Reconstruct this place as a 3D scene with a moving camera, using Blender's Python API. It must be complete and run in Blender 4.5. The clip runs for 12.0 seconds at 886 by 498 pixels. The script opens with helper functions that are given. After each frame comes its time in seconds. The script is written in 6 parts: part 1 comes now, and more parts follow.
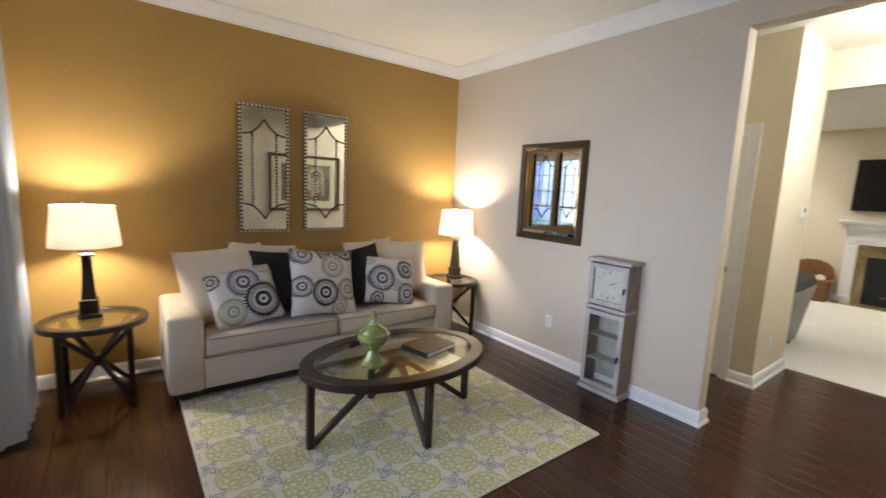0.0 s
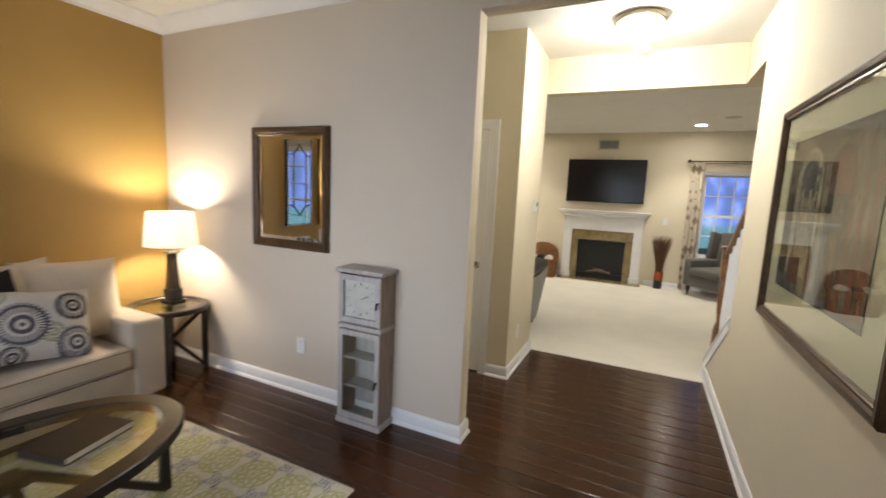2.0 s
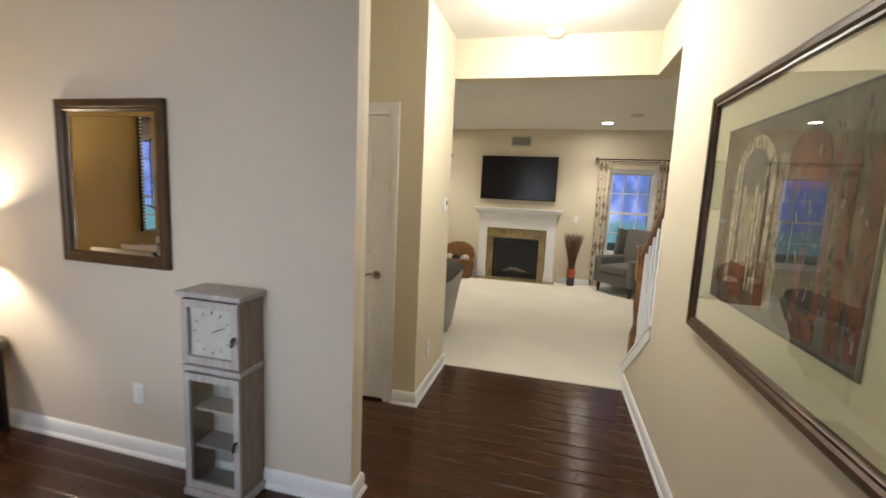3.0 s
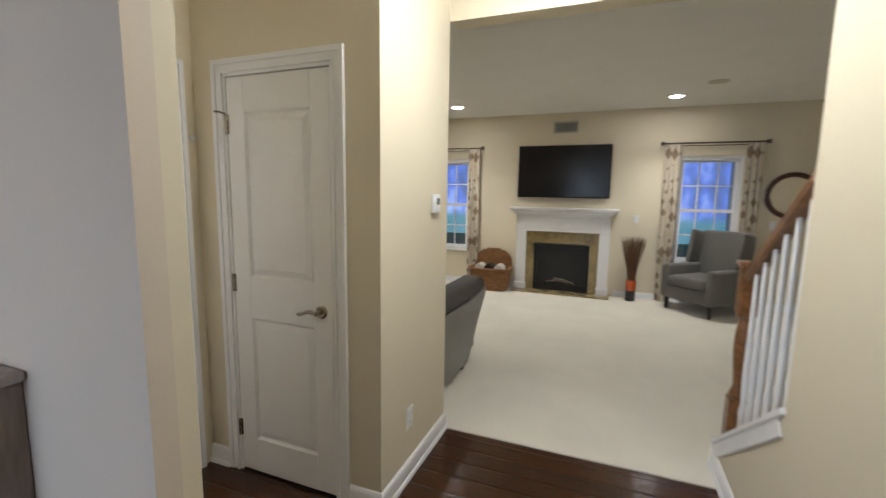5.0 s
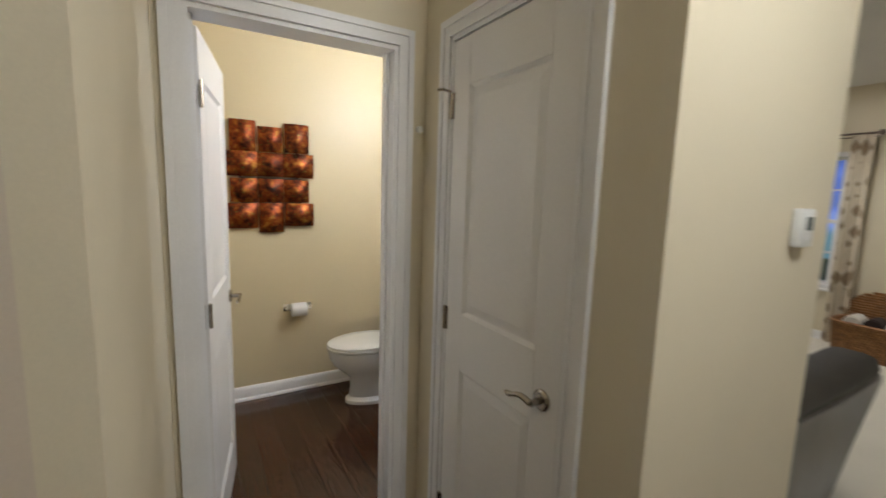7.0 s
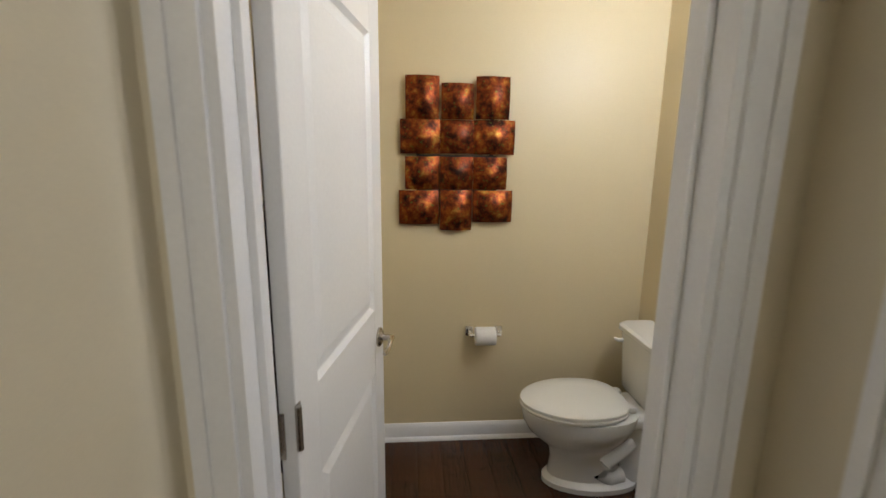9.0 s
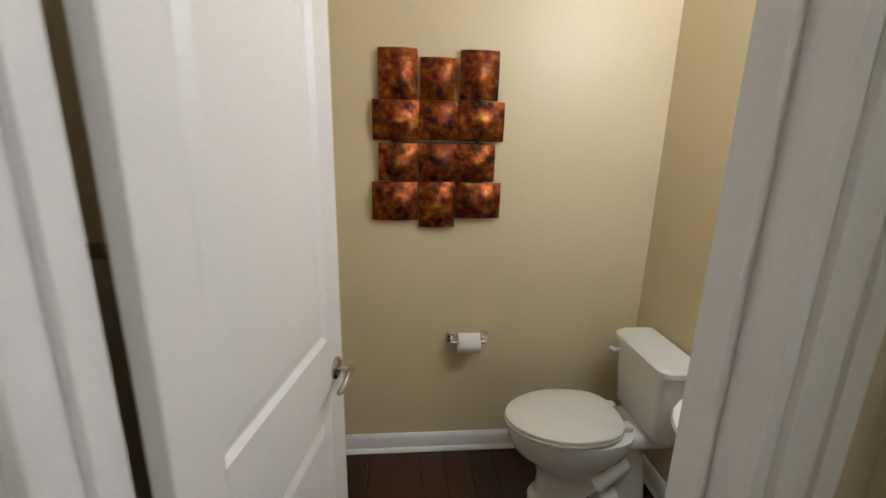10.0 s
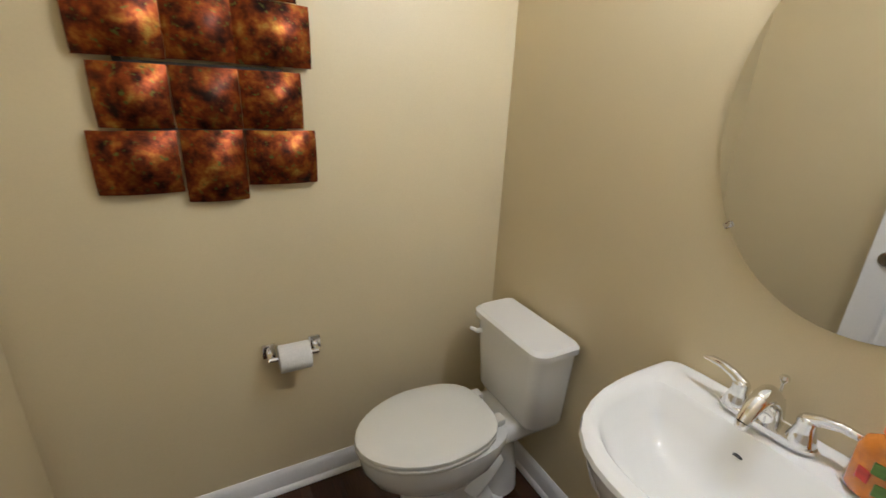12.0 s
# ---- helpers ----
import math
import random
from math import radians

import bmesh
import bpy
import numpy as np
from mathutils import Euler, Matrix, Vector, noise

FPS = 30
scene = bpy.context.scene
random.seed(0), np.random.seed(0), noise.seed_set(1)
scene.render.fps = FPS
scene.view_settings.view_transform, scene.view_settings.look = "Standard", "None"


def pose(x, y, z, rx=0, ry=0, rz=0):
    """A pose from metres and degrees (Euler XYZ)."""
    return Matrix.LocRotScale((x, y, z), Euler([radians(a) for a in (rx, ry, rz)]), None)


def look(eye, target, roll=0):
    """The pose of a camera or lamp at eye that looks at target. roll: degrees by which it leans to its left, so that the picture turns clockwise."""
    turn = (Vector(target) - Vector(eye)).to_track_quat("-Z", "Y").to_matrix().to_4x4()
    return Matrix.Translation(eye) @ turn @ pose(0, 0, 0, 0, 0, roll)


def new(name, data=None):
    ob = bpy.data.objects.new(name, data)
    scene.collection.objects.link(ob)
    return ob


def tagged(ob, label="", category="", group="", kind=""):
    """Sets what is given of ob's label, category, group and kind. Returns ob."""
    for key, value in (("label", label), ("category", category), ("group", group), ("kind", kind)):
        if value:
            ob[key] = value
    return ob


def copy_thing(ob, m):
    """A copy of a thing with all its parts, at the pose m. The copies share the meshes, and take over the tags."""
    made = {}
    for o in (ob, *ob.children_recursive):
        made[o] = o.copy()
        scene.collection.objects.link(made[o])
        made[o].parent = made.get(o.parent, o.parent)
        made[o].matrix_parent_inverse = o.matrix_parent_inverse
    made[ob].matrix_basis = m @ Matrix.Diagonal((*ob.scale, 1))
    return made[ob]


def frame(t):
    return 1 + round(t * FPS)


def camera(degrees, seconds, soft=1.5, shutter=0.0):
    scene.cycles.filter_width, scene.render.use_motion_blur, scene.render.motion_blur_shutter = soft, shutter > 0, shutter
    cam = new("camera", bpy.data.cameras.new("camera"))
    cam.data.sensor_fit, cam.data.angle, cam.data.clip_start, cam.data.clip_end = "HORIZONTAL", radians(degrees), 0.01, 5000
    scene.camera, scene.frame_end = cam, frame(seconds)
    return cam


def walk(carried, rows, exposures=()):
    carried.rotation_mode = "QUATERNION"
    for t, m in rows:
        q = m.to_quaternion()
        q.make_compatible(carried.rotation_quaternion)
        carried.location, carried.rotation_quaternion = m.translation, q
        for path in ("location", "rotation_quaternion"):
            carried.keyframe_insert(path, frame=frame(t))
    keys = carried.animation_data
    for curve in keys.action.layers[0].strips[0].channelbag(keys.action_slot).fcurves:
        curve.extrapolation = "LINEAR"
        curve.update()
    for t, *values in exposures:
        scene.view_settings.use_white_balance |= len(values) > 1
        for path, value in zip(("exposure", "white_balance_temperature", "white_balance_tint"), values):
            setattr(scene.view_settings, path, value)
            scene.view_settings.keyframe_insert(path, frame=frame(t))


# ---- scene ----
cam = camera(92.1, 12.0, 1.5, 0.5)
METRES, EYE, TILT, LEAN, TURN = 5.4, 1.52, 0.0, 0.0, -36.5
PATH = [
    (0, (0.212, 0.184, 1.473), (1.408, 1.764, 1.2), 2.7),
    (0.5, (0.251, 0.233, 1.485), (1.644, 1.641, 1.209), 2.6),
    (1, (0.366, 0.274, 1.526), (1.926, 1.49, 1.231), 2.8),
    (1.5, (0.638, 0.326, 1.526), (2.328, 1.356, 1.241), 2.7),
    (2, (0.914, 0.359, 1.525), (2.712, 1.194, 1.258), 2.6),
    (2.5, (1.189, 0.398, 1.53), (3.068, 1.031, 1.27), 2.7),
    (3, (1.462, 0.415, 1.527), (3.384, 0.9, 1.266), 2.6),
    (3.2, (1.556, 0.398, 1.518), (3.487, 0.851, 1.262), 2.1),
    (4.8, (2.528, 0.367, 1.485), (4.407, 1.003, 1.231), 0.8),
    (5, (2.623, 0.361, 1.490), (4.471, 1.081, 1.233), 0.9),
    (5.5, (2.86, 0.391, 1.496), (4.59, 1.36, 1.24), 1.2),
    (6, (3.03, 0.484, 1.502), (4.595, 1.702, 1.248), 1.5),
    (6.5, (3.245, 0.608, 1.504), (4.549, 2.102, 1.246), 1.4),
    (7, (3.402, 0.763, 1.502), (4.41, 2.469, 1.235), 1.8),
    (7.5, (3.509, 0.952, 1.491), (4.221, 2.802, 1.221), 3.0),
    (9.3, (3.677, 1.860, 1.521), (3.797, 3.813, 1.103), 0.6),
    (9.5, (3.693, 1.906, 1.536), (3.828, 3.852, 1.093), 1.2),
    (10, (3.741, 2.003, 1.573), (3.909, 3.894, 1.081), 1.3),
    (10.5, (3.798, 2.202, 1.556), (4.106, 4.099, 1.002), 1.0),
    (11, (3.809, 2.357, 1.504), (4.362, 4.194, 0.938), 1.6),
    (11.5, (3.842, 2.452, 1.506), (4.599, 4.193, 0.876), 2.1),
    (12, (3.873, 2.491, 1.498), (4.77, 4.15, 0.832), 2.5),
]
walk(cam, [(t, look(eye, target, roll)) for t, eye, target, roll in PATH],
     [(0, 0.06, 6450, 10), (1.5, -0.03, 6700, 10), (3, -0.20, 6900, 10), (4.8, -0.36, 6150, 10), (5.5, -0.54, 6200, 10), (6.5, -0.88, 6300, 10), (7.5, -0.90, 6300, 10),
      (9.3, -1.24, 6480, 10), (11, -1.36, 6450, 10), (12, -1.13, 6350, 10)])

# ---- light ----
world = bpy.data.worlds.new("dusk_sky")
scene.world = world
world.use_nodes = True
wn = world.node_tree
sky = wn.nodes.new("ShaderNodeTexSky")
sky.sky_type, sky.sun_disc = "NISHITA", False
sky.sun_elevation, sky.sun_rotation = radians(5), radians(250)
wn.links.new(sky.outputs[0], wn.nodes["Background"].inputs[0])
wn.nodes["Background"].inputs[1].default_value = 0.12

sun_data = bpy.data.lights.new("sun", "SUN")
sun_data.energy, sun_data.angle, sun_data.color = 0.5, radians(12), (0.75, 0.85, 1.0)
sun_lamp = new("sun", sun_data)
sun_lamp.matrix_world = look((0, 0, 20), (4, 6, 17))

WARM = (1.0, 0.91, 0.75)


def lamp_point(name, where, watts, colour=WARM, radius=0.05):
    data = bpy.data.lights.new(name, "POINT")
    data.energy, data.color, data.shadow_soft_size = watts, colour, radius
    ob = new(name, data)
    ob.location = where
    return ob


def lamp_area(name, m, watts, size, size_y, colour):
    data = bpy.data.lights.new(name, "AREA")
    data.shape, data.size, data.size_y = "RECTANGLE", size, size_y
    data.energy, data.color = watts, colour
    ob = new(name, data)
    ob.matrix_world = m
    return ob


def lamp_spot(name, where, watts, colour=WARM, degrees=110):
    data = bpy.data.lights.new(name, "SPOT")
    data.energy, data.color, data.spot_size, data.spot_blend = watts, colour, radians(degrees), 1.0
    data.shadow_soft_size = 0.06
    ob = new(name, data)
    ob.location = where
    return ob


# the last can is an added light, kept out of view behind the hall wall
CANS = [(8.54, 2.48), (8.66, -0.30), (6.6, 3.7)]
lamp_point("table_lamp_bulb_1", (0.02, 3.66, 1.17), 46)
lamp_point("table_lamp_bulb_2", (2.985, 3.63, 1.17), 46)
lamp_point("hall_bulb", (4.28, 0.51, 2.635), 48, (0.97, 0.98, 0.96), 0.1)
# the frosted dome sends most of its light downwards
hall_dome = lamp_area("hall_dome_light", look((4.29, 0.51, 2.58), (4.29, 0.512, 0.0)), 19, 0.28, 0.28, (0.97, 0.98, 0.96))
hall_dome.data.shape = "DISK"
lamp_point("vanity_bulb_1", (4.77, 2.935, 2.17), 36, (0.92, 0.985, 1.13), 0.05)
lamp_point("vanity_bulb_2", (4.77, 2.615, 2.17), 36, (0.92, 0.985, 1.13), 0.05)
for cx, cy in CANS:
    lamp_spot("can_bulb", (cx, cy, 2.67), 118, (1.0, 0.98, 0.91), 108)
# dusk sky through the living room window
lamp_area("sky_living", look((-0.60, 2.05, 1.45), (3, 2.05, 1.0)), 29, 2.1, 1.8, (0.72, 0.83, 1.0)).data.spread = radians(84)


# ---- materials ----
def material(name, colour, rough=0.5, metal=0.0, grain=0.0, grain_scale=60.0, blotch=0.06, blotch_scale=3.0, bump=0.0, bump_scale=200.0, coat=0.0, island=0.0, random_tint=0.0, stretch=(1, 1, 1), sheen=0.0):
    """A surface with colour variation at two scales and a fine relief."""
    m = bpy.data.materials.new(name)
    m.use_nodes = True
    nt = m.node_tree
    b = nt.nodes["Principled BSDF"]
    b.inputs["Roughness"].default_value, b.inputs["Metallic"].default_value = rough, metal
    if coat:
        b.inputs["Coat Weight"].default_value, b.inputs["Coat Roughness"].default_value = coat, 0.09
    if sheen:
        b.inputs["Sheen Weight"].default_value = sheen
    tc = nt.nodes.new("ShaderNodeTexCoord")
    mp = nt.nodes.new("ShaderNodeMapping")
    mp.inputs["Scale"].default_value = stretch
    nt.links.new(tc.outputs["Object"], mp.inputs[0])
    value = None
    for amount, scale in ((blotch, blotch_scale), (grain, grain_scale)):
        if amount <= 0:
            continue
        n = nt.nodes.new("ShaderNodeTexNoise")
        n.inputs["Scale"].default_value, n.inputs["Detail"].default_value = scale, 5
        nt.links.new(mp.outputs[0], n.inputs["Vector"])
        r = nt.nodes.new("ShaderNodeMapRange")
        r.inputs["From Min"].default_value, r.inputs["From Max"].default_value = 0.3, 0.7
        r.inputs["To Min"].default_value, r.inputs["To Max"].default_value = 1 - amount, 1 + amount
        nt.links.new(n.outputs["Fac"], r.inputs[0])
        if value is None:
            value = r.outputs[0]
        else:
            mul = nt.nodes.new("ShaderNodeMath")
            mul.operation = "MULTIPLY"
            nt.links.new(value, mul.inputs[0]), nt.links.new(r.outputs[0], mul.inputs[1])
            value = mul.outputs[0]
    if random_tint:
        oi = nt.nodes.new("ShaderNodeObjectInfo")
        r = nt.nodes.new("ShaderNodeMapRange")
        r.inputs["To Min"].default_value, r.inputs["To Max"].default_value = 1 - random_tint, 1 + random_tint
        nt.links.new(oi.outputs["Random"], r.inputs[0])
        mul = nt.nodes.new("ShaderNodeMath")
        mul.operation = "MULTIPLY"
        mul.inputs[1].default_value = 1
        nt.links.new(r.outputs[0], mul.inputs[0])
        if value is not None:
            nt.links.new(value, mul.inputs[1])
        value = mul.outputs[0]
    if value is None:
        b.inputs["Base Color"].default_value = (*colour, 1)
    else:
        sc = nt.nodes.new("ShaderNodeVectorMath")
        sc.operation = "SCALE"
        sc.inputs[0].default_value = colour
        nt.links.new(value, sc.inputs["Scale"])
        nt.links.new(sc.outputs[0], b.inputs["Base Color"])
    if bump:
        n = nt.nodes.new("ShaderNodeTexNoise")
        n.inputs["Scale"].default_value, n.inputs["Detail"].default_value = bump_scale, 4
        nt.links.new(mp.outputs[0], n.inputs["Vector"])
        bp = nt.nodes.new("ShaderNodeBump")
        bp.inputs["Strength"].default_value, bp.inputs["Distance"].default_value = bump, 0.004
        nt.links.new(n.outputs["Fac"], bp.inputs["Height"])
        nt.links.new(bp.outputs[0], b.inputs["Normal"])
    return m


def glowing(name, colour, strength):
    m = material(name, (0.8, 0.8, 0.78), 0.6, blotch=0)
    b = m.node_tree.nodes["Principled BSDF"]
    b.inputs["Emission Color"].default_value, b.inputs["Emission Strength"].default_value = (*colour, 1), strength
    return m


def clear_glass(name, tint=(0.95, 0.98, 0.96), gloss=0.02):
    """A thin pane: seen through, with a mirror gloss that grows at low angles."""
    m = bpy.data.materials.new(name)
    m.use_nodes = True
    nt = m.node_tree
    nt.nodes.remove(nt.nodes["Principled BSDF"])
    tr, gl, mx, fr, pw, ad = (nt.nodes.new(k) for k in ("ShaderNodeBsdfTransparent", "ShaderNodeBsdfGlossy", "ShaderNodeMixShader", "ShaderNodeLayerWeight", "ShaderNodeMath", "ShaderNodeMath"))
    tr.inputs[0].default_value = (*tint, 1)
    gl.inputs["Roughness"].default_value = gloss
    fr.inputs["Blend"].default_value = 0.5
    pw.operation, ad.operation = "POWER", "MULTIPLY_ADD"
    pw.inputs[1].default_value, ad.inputs[1].default_value, ad.inputs[2].default_value = 4.5, 0.9, 0.075
    nt.links.new(fr.outputs["Facing"], pw.inputs[0]), nt.links.new(pw.outputs[0], ad.inputs[0])
    nt.links.new(ad.outputs[0], mx.inputs[0]), nt.links.new(tr.outputs[0], mx.inputs[1]), nt.links.new(gl.outputs[0], mx.inputs[2])
    nt.links.new(mx.outputs[0], nt.nodes["Material Output"].inputs[0])
    return m


GREY_PAINT = material("greige_wall_paint", (0.635, 0.545, 0.445), 0.75, grain=0.02, grain_scale=300, blotch=0.03, blotch_scale=1.2, bump=0.05, bump_scale=320)
GOLD_PAINT = material("gold_wall_paint", (0.43, 0.262, 0.078), 0.7, grain=0.03, grain_scale=300, blotch=0.05, blotch_scale=1.5, bump=0.05, bump_scale=320)
CREAM_PAINT = material("cream_wall_paint", (0.69, 0.615, 0.465), 0.72, grain=0.02, grain_scale=300, blotch=0.03, blotch_scale=1.2, bump=0.05, bump_scale=320)
BATH_PAINT = material("tan_bathroom_paint", (0.635, 0.532, 0.335), 0.45, grain=0.02, grain_scale=300, blotch=0.03, blotch_scale=1.2, bump=0.05, bump_scale=320)
CEIL_PAINT = material("white_ceiling_paint", (0.78, 0.76, 0.72), 0.85, grain=0.02, grain_scale=200, blotch=0.02, bump=0.2, bump_scale=150)
TRIM = material("white_trim_paint", (0.80, 0.79, 0.79), 0.35, grain=0.02, grain_scale=120, blotch=0.03, blotch_scale=4, bump=0.04, bump_scale=90)
DOOR_PAINT = material("white_door_paint", (0.78, 0.765, 0.75), 0.35, grain=0.02, grain_scale=120, blotch=0.02, bump=0.05, bump_scale=90)
FLOOR_WOOD = material("dark_floor_wood", (0.046, 0.0175, 0.0078), 0.15, grain=0.4, grain_scale=30, blotch=0.25, blotch_scale=6, bump=0.08, bump_scale=26, random_tint=0.16, stretch=(7, 0.6, 1))
FLOOR_WOOD.node_tree.nodes["Principled BSDF"].inputs["Specular IOR Level"].default_value = 0.4
SUBFLOOR = material("floor_joint", (0.012, 0.006, 0.004), 0.6)
CARPET = material("cream_carpet", (0.80, 0.75, 0.64), 0.95, grain=0.10, grain_scale=260, blotch=0.05, blotch_scale=2.2, bump=0.9, bump_scale=300, sheen=0.2)
DARK_WOOD = material("espresso_wood", (0.019, 0.011, 0.008), 0.34, grain=0.3, grain_scale=40, blotch=0.2, blotch_scale=8, bump=0.05, bump_scale=60, stretch=(1, 1, 0.2))
MIRROR = material("mirror_silver", (0.88, 0.89, 0.88), 0.01, metal=1.0, blotch=0)
GLASS = clear_glass("clear_glass")
CHROME = material("chrome", (0.80, 0.80, 0.80), 0.07, metal=1.0, blotch=0.02)
NICKEL = material("brushed_nickel", (0.44, 0.39, 0.33), 0.24, metal=1.0, blotch=0.05, blotch_scale=20, bump=0.05, bump_scale=300)
PORCELAIN = material("white_porcelain", (0.80, 0.79, 0.75), 0.08, blotch=0.01, coat=0.5)
BLACK = material("black_plastic", (0.012, 0.012, 0.013), 0.3, blotch=0.1)
WHITE_PLASTIC = material("white_plastic", (0.78, 0.78, 0.76), 0.4, blotch=0.02)


# ---- building helpers ----
def mesh_of(name, bm, mat_, smooth=True):
    me = bpy.data.meshes.new(name)
    bmesh.ops.recalc_face_normals(bm, faces=bm.faces[:])
    bm.to_mesh(me)
    bm.free()
    me.materials.append(mat_)
    if smooth:
        me.shade_smooth()
        me.set_sharp_from_angle(angle=radians(35))
    return me


def part(name, bm, mat_, parent=None, label="", at=None, smooth=True):
    """Links a bmesh as one mesh object, under a thing or a part where a parent is given."""
    ob = new(name, mesh_of(name, bm, mat_, smooth))
    if at is not None:
        ob.matrix_basis = at
    if parent is not None:
        ob.parent = parent
    return tagged(ob, label)


def thing(name, m, label, category, group=""):
    ob = new(name)
    ob.empty_display_size = 0.1
    ob.matrix_basis = m
    return tagged(ob, label, category, group)


def structure(name, bm, mat_, label, category="", smooth=False):
    return tagged(part(name, bm, mat_, smooth=smooth), label, category or name.split("_")[0], kind="structure")


def slab(bm, x0, y0, z0, x1, y1, z1):
    """Adds a box between two corners."""
    v = [bm.verts.new((x, y, z)) for x in (x0, x1) for y in (y0, y1) for z in (z0, z1)]
    for f in ((0, 1, 3, 2), (4, 6, 7, 5), (0, 4, 5, 1), (2, 3, 7, 6), (0, 2, 6, 4), (1, 5, 7, 3)):
        bm.faces.new([v[i] for i in f])
    return v


def box(x0, y0, z0, x1, y1, z1, r=0.0, segs=2):
    """A box with rounded edges as a bmesh."""
    bm = bmesh.new()
    slab(bm, x0, y0, z0, x1, y1, z1)
    if r:
        bmesh.ops.bevel(bm, geom=bm.edges[:], offset=r, segments=segs, profile=0.5, affect="EDGES")
    return bm


def boxes(*corners):
    bm = bmesh.new()
    for c in corners:
        slab(bm, *c)
    return bm


def lathe(profile, n=28, squash=1.0):
    """A turned shape from (radius, height) pairs round the z axis."""
    bm = bmesh.new()
    rings = []
    for r, z in profile:
        if r < 1e-5:
            rings.append([bm.verts.new((0, 0, z))])
        else:
            rings.append([bm.verts.new((r * math.cos(2 * math.pi * i / n), squash * r * math.sin(2 * math.pi * i / n), z)) for i in range(n)])
    for a, b in zip(rings, rings[1:]):
        for i in range(n):
            j = (i + 1) % n
            if len(a) == 1 and len(b) > 1:
                bm.faces.new((a[0], b[i], b[j]))
            elif len(b) == 1 and len(a) > 1:
                bm.faces.new((a[i], a[j], b[0]))
            elif len(a) > 1:
                bm.faces.new((a[i], a[j], b[j], b[i]))
    for ring, (r, z) in ((rings[0], profile[0]), (rings[-1], profile[-1])):
        if len(ring) > 1:
            bm.faces.new(ring)
    return bm


def tube(points, r, n=8, bm=None, closed=False):
    """A round bar along a line of points; r is one radius or one for each point."""
    bm = bm or bmesh.new()
    pts = [Vector(p) for p in points]
    rad = r if isinstance(r, (list, tuple)) else [r] * len(pts)
    rings = []
    for i, p in enumerate(pts):
        if closed:
            d = (pts[(i + 1) % len(pts)] - pts[i - 1]).normalized()
        else:
            d = (pts[min(i + 1, len(pts) - 1)] - pts[max(i - 1, 0)]).normalized()
        side = d.cross(Vector((0, 0, 1)))
        if side.length < 1e-3:
            side = d.cross(Vector((0, 1, 0)))
        side.normalize()
        up = side.cross(d)
        rings.append([bm.verts.new(p + rad[i] * (math.cos(2 * math.pi * k / n) * side + math.sin(2 * math.pi * k / n) * up)) for k in range(n)])
    pairs = list(zip(rings, rings[1:])) + ([(rings[-1], rings[0])] if closed else [])
    for a, b in pairs:
        for k in range(n):
            bm.faces.new((a[k], a[(k + 1) % n], b[(k + 1) % n], b[k]))
    if not closed:
        bm.faces.new(rings[0]), bm.faces.new(rings[-1])
    return bm


def bar(a, b, w, d, r=0.004):
    """A rectangular bar from a to b, w wide and d deep."""
    a, b = Vector(a), Vector(b)
    bm = box(-w / 2, -d / 2, 0, w / 2, d / 2, (b - a).length, r, 1)
    q = (b - a).to_track_quat("Z", "Y").to_matrix().to_4x4()
    bmesh.ops.transform(bm, matrix=Matrix.Translation(a) @ q, verts=bm.verts[:])
    return bm


def sweep(profile, points, close_ends=True):
    """A moulding: a profile of (out, up) pairs carried along corners in plan (x, y) with mitred turns; out is to the right of the way."""
    bm = bmesh.new()
    pts = [Vector((p[0], p[1])) for p in points]
    rings = []
    for i, p in enumerate(pts):
        d0 = (p - pts[i - 1]).normalized() if i else None
        d1 = (pts[i + 1] - p).normalized() if i + 1 < len(pts) else None
        n0 = Vector((d0.y, -d0.x)) if d0 else None
        n1 = Vector((d1.y, -d1.x)) if d1 else None
        if n0 and n1:
            mid = (n0 + n1).normalized()
            off = mid / max(0.2, mid.dot(n0))
        else:
            off = n0 or n1
        rings.append([bm.verts.new((p.x + off.x * o, p.y + off.y * o, u)) for o, u in profile])
    for a, b in zip(rings, rings[1:]):
        for k in range(len(profile)):
            m = (k + 1) % len(profile)
            bm.faces.new((a[k], a[m], b[m], b[k]))
    bm.faces.new(rings[0]), bm.faces.new(rings[-1])
    return bm


# ---- the large structure ----
XG, XH = 3.205, 3.318       # the greige wall's two faces
YG, CEIL = 3.99, 2.77       # gold wall, ceiling height
YE = 1.262                  # free end of the greige wall
XW, YS = -0.40, -0.26       # west wall, south (picture) wall
XE, XT = 5.03, 9.38         # end of the hall, television wall
YH, XC = 1.277, 4.23         # hall's north wall, closet front
YB0, YB1, YB2, XB = 2.34, 2.45, 3.905, 4.90  # bathroom front wall, back wall, right wall
FN, FS, FCEIL = 5.0, -2.6, 2.71  # family room

structure("floor", boxes((XW, YS, -0.12, XE, YG, -0.012), (XH, YB0, -0.12, XB, YB2, -0.011)), SUBFLOOR, "dark joints under glossy brown floorboards", "floor")
structure("floor_carpet", boxes((XE, FS, -0.12, XT, FN, 0.008)), CARPET, "cream carpet of the family room", "carpet")
structure("ceiling_living", boxes((XW - 0.12, YS - 0.12, CEIL, XE + 0.13, YG + 0.12, CEIL + 0.1)), CEIL_PAINT, "white painted ceiling", "ceiling")
structure("ceiling_family", boxes((XE + 0.13, FS - 0.12, FCEIL, XT + 0.12, FN + 0.12, FCEIL + 0.16)), CEIL_PAINT, "white painted ceiling of the family room", "ceiling")
structure("wall_gold", boxes((XW - 0.12, YG, -0.12, XG + 0.06, YG + 0.12, CEIL)), GOLD_PAINT, "gold-painted accent wall behind the sofa")
